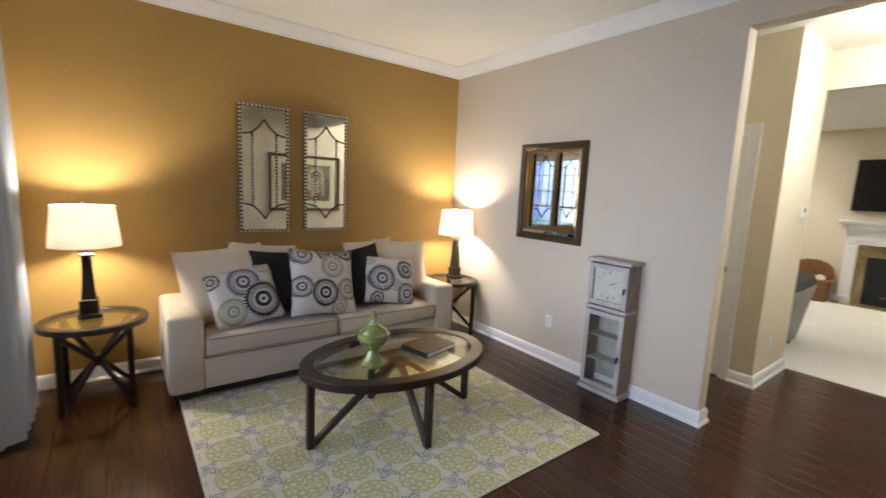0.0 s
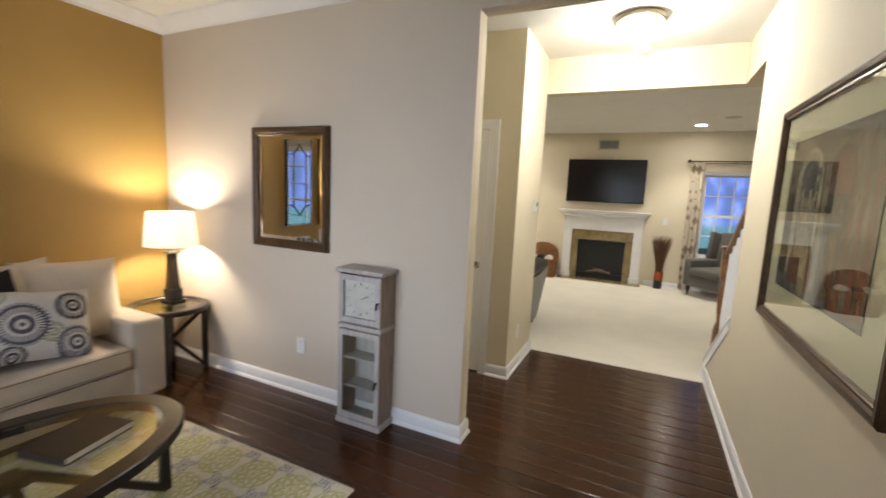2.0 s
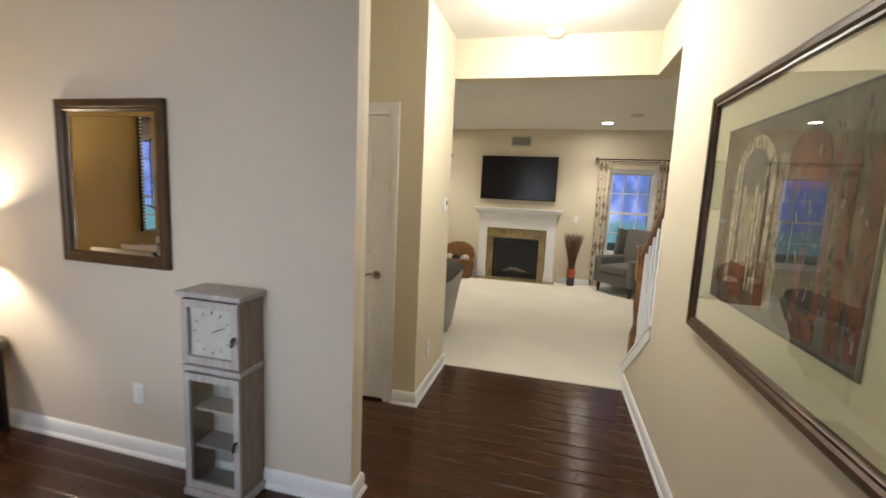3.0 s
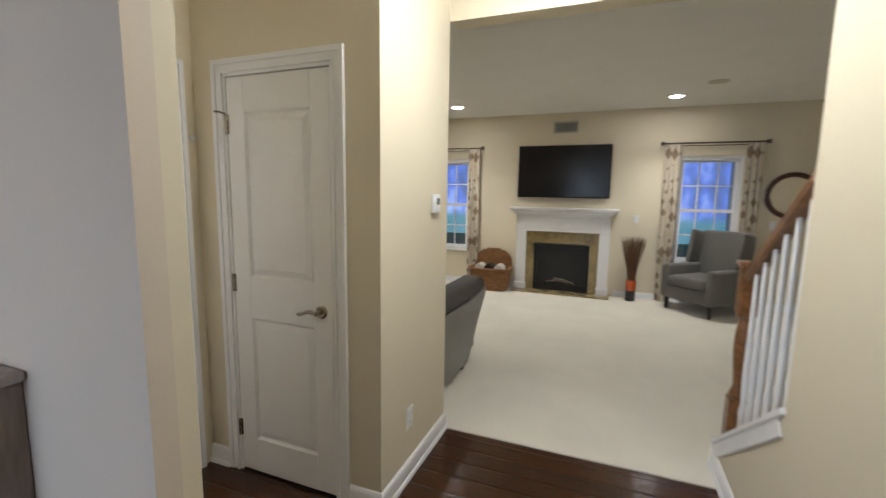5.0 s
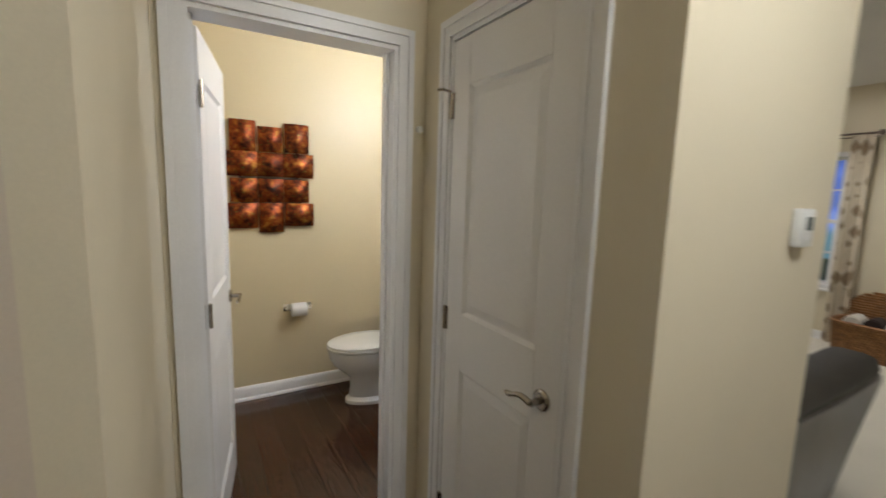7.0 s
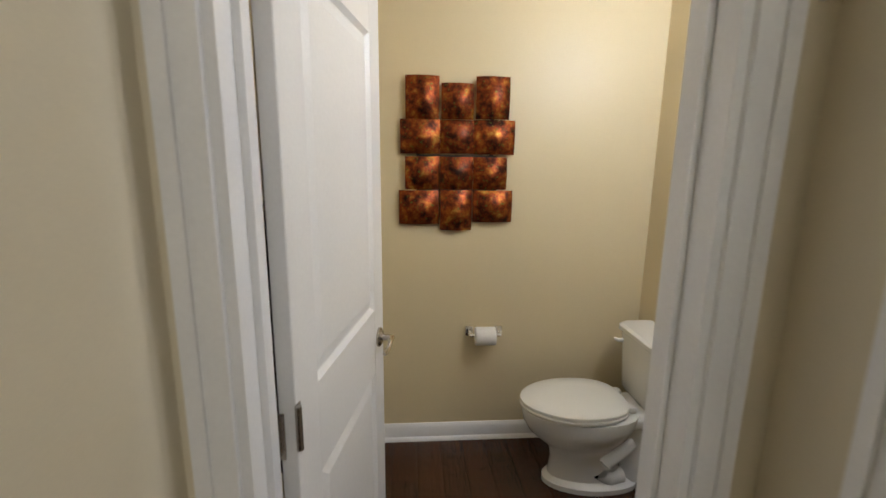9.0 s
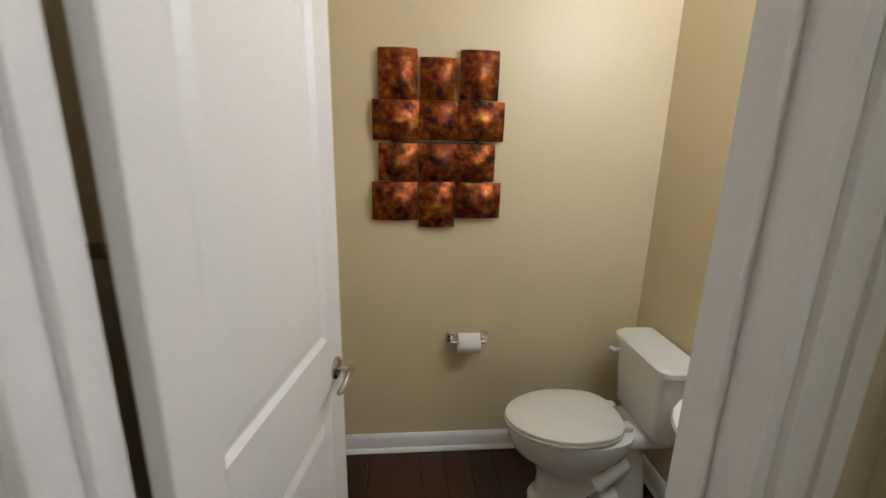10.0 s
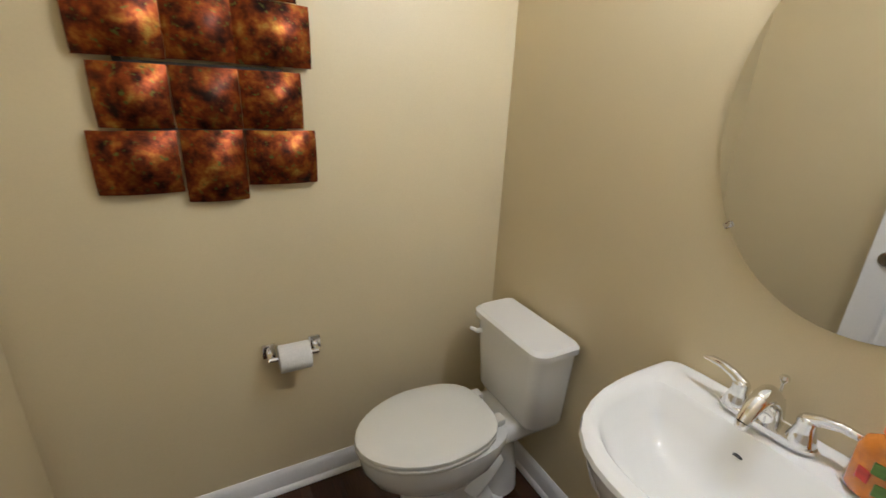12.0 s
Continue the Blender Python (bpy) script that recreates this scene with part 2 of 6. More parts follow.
# greige wall with its free end, and the header over the way into the hall
structure("wall_greige", boxes((XG, YE, -0.12, XG + 0.062, YG, CEIL), (XG, YS, 2.51, XG + 0.062, YE, CEIL)), GREY_PAINT, "greige wall of the living room with a header over the hall")
structure("wall_greige_hall_side", boxes((XG + 0.062, YE, -0.12, XH, YB0, CEIL), (XG + 0.062, YS, 2.51, XH, YE, CEIL)), CREAM_PAINT, "cream hall side of the wall")
WIN_Y0, WIN_Y1, WIN_Z0, WIN_Z1 = 0.95, 3.15, 0.32, 2.2
structure("wall_west", boxes((XW - 0.12, YS, -0.12, XW, WIN_Y0, CEIL), (XW - 0.12, WIN_Y1, -0.12, XW, YG, CEIL), (XW - 0.12, WIN_Y0, -0.12, XW, WIN_Y1, WIN_Z0), (XW - 0.12, WIN_Y0, WIN_Z1, XW, WIN_Y1, CEIL)), GREY_PAINT, "greige wall with the living room window")
# picture wall, cut away at its end over the slope of the stair
STAIR_X = 4.40
bm = boxes((XW - 0.12, YS - 0.12, -0.12, STAIR_X, YS, CEIL), (STAIR_X, YS - 0.12, 2.46, XE + 0.13, YS, CEIL))
XK = 5.27                   # foot of the sloped knee wall
slope = [(STAIR_X, -0.12), (XK, -0.12), (XK, 0.12), (STAIR_X, 0.73)]
a = [bm.verts.new((x, YS, z)) for x, z in slope]
b = [bm.verts.new((x, YS - 0.12, z)) for x, z in slope]
bm.faces.new(a), bm.faces.new(b)
for i in range(4):
    bm.faces.new((a[i], a[(i + 1) % 4], b[(i + 1) % 4], b[i]))
structure("wall_picture", bm, CREAM_PAINT, "cream hall wall that ends in a sloped knee wall at the stair")
structure("wall_beam", boxes((XE, YS, 2.46, XE + 0.13, YH, CEIL)), CREAM_PAINT, "cream header between hall and family room")
# closet block and bathroom shell
CD0, CD1, DOOR_H = 1.51, 2.138, 2.045
structure("wall_closet", boxes((XC, YH, -0.12, XC + 0.11, CD0, CEIL), (XC, CD1, -0.12, XC + 0.11, YB0, CEIL), (XC, CD0, DOOR_H, XC + 0.11, CD1, CEIL)), CREAM_PAINT, "cream wall round the closet door")
structure("wall_thermostat", boxes((XC + 0.11, YH, -0.12, XE, YH + 0.11, CEIL), (XE - 0.1, YH + 0.11, -0.12, XE, FN, CEIL)), CREAM_PAINT, "cream wall at the end of the hall")
BD0, BD1 = 3.40, 4.108
structure("wall_bathroom_front", boxes((XH, YB0, -0.12, BD0, YB1, CEIL), (BD1, YB0, -0.12, XB, YB1, CEIL), (BD0, YB0, DOOR_H, BD1, YB1, CEIL)), CREAM_PAINT, "cream wall round the bathroom doorway")
for n, c in (("back", (XH - 0.06, YB2, -0.12, XB + 0.07, YB2 + 0.1, CEIL)), ("right", (XB, YB1, -0.12, XB + 0.07, YB2, CEIL)), ("left", (XH - 0.063, YB1, -0.12, XH - 0.012, YB2, CEIL))):
    structure("wall_bathroom_" + n, boxes(c), BATH_PAINT, "tan painted bathroom wall")
# family room shell, with two windows
W1, W2, WZ0, WZ1 = (2.53, 3.31), (-1.24, -0.47), 0.57, 2.05
structure("wall_television", boxes((XT, FS, -0.12, XT + 0.12, W2[0], FCEIL), (XT, W2[1], -0.12, XT + 0.12, W1[0], FCEIL), (XT, W1[1], -0.12, XT + 0.12, FN, FCEIL),
                               *[(XT, w[0], -0.12, XT + 0.12, w[1], WZ0) for w in (W1, W2)], *[(XT, w[0], WZ1, XT + 0.12, w[1], FCEIL) for w in (W1, W2)]), CREAM_PAINT, "cream wall with fireplace and windows")
structure("wall_family_north", boxes((XE, FN, -0.12, XT + 0.12, FN + 0.12, FCEIL)), CREAM_PAINT, "cream family room wall")
structure("wall_family_south", boxes((XE, FS - 0.12, -0.12, XT + 0.12, FS, FCEIL)), CREAM_PAINT, "cream family room wall")
structure("wall_stairwell", boxes((1.5, -1.42, -0.12, XE, -1.30, 4.6), (1.4, -1.42, -0.12, 1.5, YS - 0.12, 4.6), (XE, FS, -0.12, XE + 0.1, -1.30, FCEIL), (1.5, YS - 0.12, CEIL, XE, YS, 4.6), (XE, -1.42, FCEIL, XE + 0.12, YS, 4.6)), CREAM_PAINT, "cream stairwell walls")
structure("ceiling_stair", boxes((1.4, -1.42, 4.6, XE + 0.12, YS, 4.7)), CEIL_PAINT, "white stairwell ceiling", "ceiling")


# ---- trim ----
BASE_P = [(0, 0.0), (0.026, 0.0), (0.026, 0.008), (0.020, 0.020), (0.015, 0.024), (0.015, 0.078), (0.010, 0.092), (0.004, 0.100), (0, 0.100)]
CROWN_P = [(0, CEIL - 0.105), (0.010, CEIL - 0.105), (0.014, CEIL - 0.090), (0.022, CEIL - 0.080), (0.040, CEIL - 0.060), (0.062, CEIL - 0.034), (0.070, CEIL - 0.022), (0.082, CEIL - 0.016), (0.086, CEIL), (0, CEIL)]


def baseboard(points):
    structure("baseboard", sweep(BASE_P, points), TRIM, "white moulded baseboard with a quarter-round shoe", "baseboard", smooth=True)


structure("crown_moulding", sweep(CROWN_P, [(XW, YS), (XW, YG), (XG, YG), (XG, YS)]), TRIM, "white crown moulding", "moulding", smooth=True)
baseboard([(XW, YS), (XW, YG), (XG, YG), (XG, YE), (XH, YE), (XH, YB0)])
baseboard([(XC, CD0 - 0.065), (XC, YH), (XE, YH), (XE, FN)])
baseboard([(XC, YB0), (XC, CD1 + 0.065)])
baseboard([(XK, YS), (XW, YS)])
baseboard([(BD0 - 0.04, YB1), (XH - 0.012, YB1), (XH - 0.012, YB2), (XB, YB2), (XB, YB1), (BD1 + 0.065, YB1)])
baseboard([(XT, FN), (XT, 1.66)])
baseboard([(XT, 0.26), (XT, FS)])


def casing(name, along, x0, x1, height, face, into, wide=0.062):
    """Door trim on one face of a wall: two legs and a head with a stepped profile. along: the axis in which the opening lies."""
    w = wide
    strips = ((0.015, 0.0, w * 0.2), (0.011, w * 0.2, w * 0.62), (0.018, w * 0.62, w))
    for side in ("leg", "leg", "head"):
        first = side == "leg" and not bpy.data.objects.get(name + "_leg_1")
        bm = bmesh.new()
        for out, a, b in strips:
            lo, hi = sorted((face, face + into * out))
            if side == "head":
                u0, u1, z0, z1 = x0 - a, x1 + a, height + a, height + b
            elif first:
                u0, u1, z0, z1 = x0 - b, x0 - a, 0, height + b
            else:
                u0, u1, z0, z1 = x1 + a, x1 + b, 0, height + b
            if along == "x":
                slab(bm, u0, lo, z0, u1, hi, z1)
            else:
                slab(bm, lo, u0, z0, hi, u1, z1)
        structure(name + ("_head" if side == "head" else "_leg_1" if first else "_leg_2"), bm, TRIM, "white moulded door casing", "casing")


casing("casing_closet", "y", CD0, CD1, DOOR_H, XC, -1)
casing("casing_bathroom", "x", BD0, BD1, DOOR_H, YB0, -1, 0.062)
casing("casing_bathroom_inside", "x", BD0, BD1, DOOR_H, YB1, 1, 0.05)
structure("jamb_bathroom", boxes((BD0 - 0.004, YB0 - 0.004, 0, BD0 + 0.016, YB1 + 0.004, DOOR_H), (BD1 - 0.016, YB0 - 0.004, 0, BD1 + 0.004, YB1 + 0.004, DOOR_H), (BD0 + 0.016, YB0 - 0.004, DOOR_H - 0.016, BD1 - 0.016, YB1 + 0.004, DOOR_H + 0.004),
                                 (BD0 + 0.016, YB0 + 0.05, 0, BD0 + 0.028, YB0 + 0.085, DOOR_H - 0.016), (BD1 - 0.028, YB0 + 0.05, 0, BD1 - 0.016, YB0 + 0.085, DOOR_H - 0.016)), TRIM, "white door jamb with a stop", "jamb")
structure("jamb_closet", boxes((XC - 0.004, CD0 - 0.004, 0, XC + 0.11, CD0 + 0.014, DOOR_H), (XC - 0.004, CD1 - 0.014, 0, XC + 0.11, CD1 + 0.004, DOOR_H), (XC - 0.004, CD0 + 0.014, DOOR_H - 0.014, XC + 0.11, CD1 - 0.014, DOOR_H + 0.004)), TRIM, "white closet door jamb", "jamb")


def window(name, m, w, h, cols, rows, label):
    """A double-hung sash window, local x across, z up from the sill, y outwards: frame, two sashes with bars, panes and a sill."""
    ob = tagged(new(name), label, "window", kind="structure")
    ob.matrix_basis = m
    f = 0.045
    part("window_frame", boxes((-w / 2, 0.02, 0, -w / 2 + f, 0.12, h), (w / 2 - f, 0.02, 0, w / 2, 0.12, h), (-w / 2 + f, 0.02, h - f, w / 2 - f, 0.12, h), (-w / 2 + f, 0.02, 0, w / 2 - f, 0.12, f)), TRIM, ob, smooth=False)
    part("window_sill", box(-w / 2 - 0.03, -0.035, -0.022, w / 2 + 0.03, 0.02, 0.0, 0.005, 1), TRIM, ob)
    iw = w / 2 - f
    for i, (z0, z1, y) in enumerate(((f, h / 2 + 0.015, 0.045), (h / 2 - 0.015, h - f, 0.08))):
        bm = boxes((-iw, y, z0, -iw + 0.035, y + 0.03, z1), (iw - 0.035, y, z0, iw, y + 0.03, z1), (-iw + 0.035, y, z0, iw - 0.035, y + 0.03, z0 + 0.035), (-iw + 0.035, y, z1 - 0.035, iw - 0.035, y + 0.03, z1))
        for c in range(1, cols):
            x = -iw + 2 * iw * c / cols
            slab(bm, x - 0.008, y + 0.004, z0 + 0.035, x + 0.008, y + 0.026, z1 - 0.035)
        for r in range(1, rows):
            z = z0 + (z1 - z0) * r / rows
            slab(bm, -iw + 0.035, y + 0.006, z - 0.008, iw - 0.035, y + 0.024, z + 0.008)
        part("sash", bm, TRIM, ob, smooth=False)
        pane = part("pane", boxes((-iw + 0.03, y + 0.013, z0 + 0.03, iw - 0.03, y + 0.017, z1 - 0.03)), GLASS, ob, smooth=False)
        pane.visible_shadow = False
    return ob


window("window_living", pose(XW, (WIN_Y0 + WIN_Y1) / 2, WIN_Z0, 0, 0, 90), WIN_Y1 - WIN_Y0, WIN_Z1 - WIN_Z0, 4, 3, "wide white window with a grid of panes")
for w, n in ((W1, "window_family_1"), (W2, "window_family_2")):
    window(n, pose(XT, (w[0] + w[1]) / 2, WZ0, 0, 0, -90), w[1] - w[0], WZ1 - WZ0, 3, 2, "white sash window with dusk outside")


# ---- living room ----
SOFA = material("oatmeal_upholstery", (0.50, 0.41, 0.31), 0.9, grain=0.10, grain_scale=420, blotch=0.04, blotch_scale=4, bump=0.5, bump_scale=480, sheen=0.25)
SOFA_PIPING = material("taupe_piping", (0.26, 0.20, 0.14), 0.9, grain=0.1, grain_scale=300)
CREAM_FABRIC = material("cream_cushion_fabric", (0.62, 0.52, 0.40), 0.9, grain=0.10, grain_scale=400, blotch=0.05, bump=0.5, bump_scale=420, sheen=0.2)
BLACK_FABRIC = material("black_cushion_fabric", (0.010, 0.009, 0.009), 0.9, grain=0.2, grain_scale=300, bump=0.4, bump_scale=400)


def ring_fabric(name, circles):
    """Off-white cloth printed with ringed wheels; circles: (across, up, radius, ink) in metres from the middle."""
    m = material(name, (0.58, 0.53, 0.49), 0.9, grain=0.08, grain_scale=300, bump=0.3, bump_scale=400)
    nt = m.node_tree
    b = nt.nodes["Principled BSDF"]
    N = lambda k: nt.nodes.new("ShaderNode" + k)

    def math_(op, a, c=None):
        n = N("Math")
        n.operation = op
        for i, v in enumerate((a, c)):
            if isinstance(v, (int, float)):
                n.inputs[i].default_value = v
            elif v is not None:
                nt.links.new(v, n.inputs[i])
        return n.outputs[0]

    def mix_(fac, a, c):
        n = N("Mix")
        n.data_type = "RGBA"
        for i, v in ((0, fac), (6, a), (7, c)):
            if isinstance(v, tuple):
                n.inputs[i].default_value = (*v, 1)
            else:
                nt.links.new(v, n.inputs[i])
        return n.outputs[2]

    tc, sep = N("TexCoord"), N("SeparateXYZ")
    nt.links.new(tc.outputs["Object"], sep.inputs[0])
    cloth = last = b.inputs["Base Color"].links[0].from_socket
    for cx, cy, rad, ink in circles:
        dx, dy = math_("SUBTRACT", sep.outputs[0], cx), math_("SUBTRACT", sep.outputs[1], cy)
        r = math_("DIVIDE", math_("SQRT", math_("ADD", math_("MULTIPLY", dx, dx), math_("MULTIPLY", dy, dy))), rad)
        spokes = math_("GREATER_THAN", math_("SINE", math_("MULTIPLY", math_("ARCTAN2", dy, dx), 34.0)), 0.0)
        band = lambda lo, hi: math_("MULTIPLY", math_("GREATER_THAN", r, lo), math_("LESS_THAN", r, hi))
        solid = math_("MAXIMUM", math_("MAXIMUM", band(0.78, 0.90), band(0.24, 0.44)), math_("LESS_THAN", r, 0.10))
        ticks = math_("MULTIPLY", spokes, math_("MAXIMUM", band(0.90, 1.0), band(0.54, 0.78)))
        wheel = mix_(math_("MAXIMUM", solid, ticks), cloth, ink)
        last = mix_(math_("LESS_THAN", r, 1.0), last, wheel)
    nt.links.new(last, b.inputs["Base Color"])
    return m


CHARCOAL, SLATE, SAGE, TAN = (0.020, 0.016, 0.018), (0.085, 0.08, 0.10), (0.27, 0.28, 0.16), (0.24, 0.20, 0.15)
RINGS_A = ring_fabric("ring_print_cloth_a", ((0.16, 0.18, 0.06, SAGE), (-0.20, 0.14, 0.06, CHARCOAL), (-0.116, -0.105, 0.10, SAGE), (0.0, 0.09, 0.115, SLATE), (0.10, -0.065, 0.135, CHARCOAL)))
RINGS_B = ring_fabric("ring_print_cloth_b", ((0.02, 0.235, 0.09, CHARCOAL), (-0.185, 0.21, 0.09, SLATE), (0.185, 0.245, 0.085, CHARCOAL), (0.10, -0.21, 0.07, SAGE), (-0.20, -0.05, 0.09, SLATE), (0.055, 0.11, 0.10, SAGE), (0.175, -0.075, 0.095, TAN), (-0.02, -0.10, 0.115, CHARCOAL)))
RINGS_C = ring_fabric("ring_print_cloth_c", ((-0.20, 0.165, 0.05, SAGE), (-0.14, -0.18, 0.065, CHARCOAL), (0.03, -0.06, 0.06, SAGE), (0.14, -0.13, 0.10, SLATE), (0.13, 0.09, 0.09, CHARCOAL), (-0.10, -0.005, 0.125, SLATE)))


def cushion_mesh(w, h, thick, n=14):
    """A stuffed cushion in the x-y plane: full in the middle, thin at the seam, with pulled corners."""
    bm = bmesh.new()
    grids = []
    for side in (1, -1):
        g = []
        for i in range(n + 1):
            row = []
            for j in range(n + 1):
                u, v = 2 * i / n - 1, 2 * j / n - 1
                edge = max(0.0, (1 - u ** 4) * (1 - v ** 4))
                pull = 1 - 0.07 * (1 - abs(v) ** 2) * abs(u) - 0.0
                pul2 = 1 - 0.07 * (1 - abs(u) ** 2) * abs(v)
                wob = 0.006 * noise.noise((u * 2.3 + w, v * 2.3 + h, side))
                row.append(bm.verts.new((u * w / 2 * pull, v * h / 2 * pul2, side * (thick / 2 * edge ** 0.55 + (wob if edge > 0.02 else 0)))))
            g.append(row)
        grids.append(g)
        for i in range(n):
            for j in range(n):
                bm.faces.new((g[i][j], g[i + 1][j], g[i + 1][j + 1], g[i][j + 1]))
    bmesh.ops.remove_doubles(bm, verts=bm.verts[:], dist=0.0005)
    return bm


def throw_pillow(m, w, h, thick, mat_, label):
    ob = part("throw_pillow", cushion_mesh(w, h, thick), mat_, at=m)
    return tagged(ob, label, "pillow", "pillows on the sofa")


def sofa():
    x0, x1, yf, yb = 0.40, 2.68, 3.24, 3.965
    s = thing("sofa", pose(0, 0, 0), "oatmeal upholstered two-seat sofa with square arms", "sofa")
    part("base", box(x0 + 0.02, yf + 0.05, 0.10, x1 - 0.02, yb, 0.30, 0.012), SOFA, s)
    part("front_rail", box(x0 + 0.20, yf + 0.012, 0.085, x1 - 0.20, yf + 0.06, 0.295, 0.012), SOFA, s)
    for a, b in ((x0, x0 + 0.21), (x1 - 0.21, x1)):
        part("arm", box(a, yf, 0.075, b, yb, 0.60, 0.035, 3), SOFA, s)
    part("backrest", box(x0 + 0.19, yb - 0.20, 0.28, x1 - 0.19, yb, 0.78, 0.05, 3), SOFA, s)
    mid = (x0 + x1) / 2
    for a, b in ((x0 + 0.215, mid - 0.003), (mid + 0.003, x1 - 0.215)):
        c = part("seat_cushion", box(a, yf - 0.005, 0.30, b, yb - 0.17, 0.445, 0.03, 3), SOFA, s)
        for z in (0.322, 0.428):
            part("piping", tube([(a + 0.012, yf - 0.003, z), (b - 0.012, yf - 0.003, z)], 0.0045, 6), SOFA_PIPING, c, "darker piping along the cushion")
    part("plinth", box(x0 + 0.05, yf + 0.06, 0.03, x1 - 0.05, yb - 0.04, 0.10), BLACK, s, "black recessed plinth")
    for x in (x0 + 0.10, x1 - 0.10):
        for y in (yf + 0.10, yb - 0.08):
            part("foot", box(x - 0.03, y - 0.03, 0, x + 0.03, y + 0.03, 0.08, 0.005, 1), DARK_WOOD, s, "dark square wooden foot")


sofa()
throw_pillow(pose(0.80, 3.60, 0.715, 70, -4, 6), 0.62, 0.56, 0.17, CREAM_FABRIC, "large cream throw pillow at the sofa arm")
throw_pillow(pose(1.08, 3.67, 0.74, 72, 6, 0), 0.52, 0.52, 0.16, CREAM_FABRIC, "large cream throw pillow leaning on the sofa back")
throw_pillow(pose(2.33, 3.63, 0.725, 70, 3, -4), 0.56, 0.54, 0.17, CREAM_FABRIC, "large cream throw pillow in the sofa corner")
throw_pillow(pose(2.04, 3.67, 0.74, 72, -4, 2), 0.50, 0.52, 0.15, CREAM_FABRIC, "large cream throw pillow behind patterned ones")
throw_pillow(pose(1.20, 3.56, 0.705, 68, 4, 6), 0.48, 0.50, 0.14, BLACK_FABRIC, "black throw pillow between patterned pillows")
throw_pillow(pose(1.86, 3.56, 0.70, 70, -10, -3), 0.46, 0.50, 0.14, BLACK_FABRIC, "black throw pillow tucked behind a patterned one")
throw_pillow(pose(0.90, 3.45, 0.645, 62, -8, 4), 0.48, 0.44, 0.15, RINGS_A, "off-white pillow with charcoal ring print")
throw_pillow(pose(1.48, 3.43, 0.70, 66, 6, 3), 0.55, 0.54, 0.16, RINGS_B, "off-white centre pillow with large ring print")
throw_pillow(pose(2.10, 3.45, 0.655, 64, 8, -6), 0.48, 0.43, 0.15, RINGS_C, "off-white pillow with grey ring print")


def rug_material():
    """Cream rug with interlocking sage medallions and small blue-grey crosses."""
    m = material("medallion_rug", (0.60, 0.56, 0.46), 0.95, grain=0.14, grain_scale=220, blotch=0.07, blotch_scale=6, bump=0.8, bump_scale=350)
    nt = m.node_tree
    b = nt.nodes["Principled BSDF"]
    N = lambda k: nt.nodes.new("ShaderNode" + k)
    def math_(op, a, c=None):
        n = N("Math")
        n.operation = op
        for i, v in enumerate((a, c)):
            if v is None:
                continue
            if isinstance(v, (int, float)):
                n.inputs[i].default_value = v
            else:
                nt.links.new(v, n.inputs[i])
        return n.outputs[0]
    tc, sep = N("TexCoord"), N("SeparateXYZ")
    wob = N("TexNoise")
    wob.inputs["Scale"].default_value = 35
    nt.links.new(tc.outputs["Object"], wob.inputs["Vector"])
    nt.links.new(tc.outputs["Object"], sep.inputs[0])
    jit = math_("MULTIPLY", math_("SUBTRACT", wob.outputs["Fac"], 0.5), 0.10)
    P = 0.252
    u = math_("DIVIDE", sep.outputs[0], P)
    v = math_("DIVIDE", sep.outputs[1], P)
    cell = lambda w: math_("SUBTRACT", math_("FRACT", math_("ADD", w, 100.0)), 0.5)
    def radial(u_, v_):
        cu, cv = cell(u_), cell(v_)
        r = math_("ADD", math_("SQRT", math_("ADD", math_("MULTIPLY", cu, cu), math_("MULTIPLY", cv, cv))), jit)
        return r, math_("ARCTAN2", cv, cu)
    r1, a1 = radial(u, v)
    r2, a2 = radial(math_("ADD", u, 0.5), math_("ADD", v, 0.5))
    band = lambda r, lo, hi: math_("MULTIPLY", math_("GREATER_THAN", r, lo), math_("LESS_THAN", r, hi))
    lace = math_("ADD", r1, math_("MULTIPLY", math_("SINE", math_("MULTIPLY", a1, 12.0)), 0.030))
    petal = math_("ADD", r1, math_("MULTIPLY", math_("SINE", math_("MULTIPLY", a1, 8.0)), 0.050))
    green = math_("MAXIMUM", math_("MAXIMUM", band(r1, 0.385, 0.445), band(lace, 0.265, 0.355)), math_("MAXIMUM", band(petal, 0.10, 0.225), math_("LESS_THAN", r1, 0.05)))
    star = math_("ADD", r2, math_("MULTIPLY", math_("COSINE", math_("MULTIPLY", a2, 4.0)), 0.075))
    leafy = math_("GREATER_THAN", math_("SINE", math_("MULTIPLY", math_("ADD", a2, math_("MULTIPLY", r2, 9.0)), 8.0)), -0.25)
    blue = math_("MAXIMUM", math_("MULTIPLY", leafy, band(star, 0.085, 0.215)), math_("LESS_THAN", star, 0.045))
    base = b.inputs["Base Color"].links[0].from_socket
    patch = N("TexNoise")
    patch.inputs["Scale"].default_value = 60
    nt.links.new(tc.outputs["Object"], patch.inputs["Vector"])
    worn = math_("ADD", math_("MULTIPLY", patch.outputs["Fac"], 1.3), 0.10)
    last = base
    for mask, colour in ((green, (0.40, 0.38, 0.12, 1)), (blue, (0.17, 0.17, 0.215, 1))):
        mix = N("Mix")
        mix.data_type = "RGBA"
        mix.inputs[7].default_value = colour
        nt.links.new(math_("MINIMUM", math_("MULTIPLY", mask, worn), 1.0), mix.inputs[0]), nt.links.new(last, mix.inputs[6])
        last = mix.outputs[2]
    nt.links.new(last, b.inputs["Base Color"])
    return m


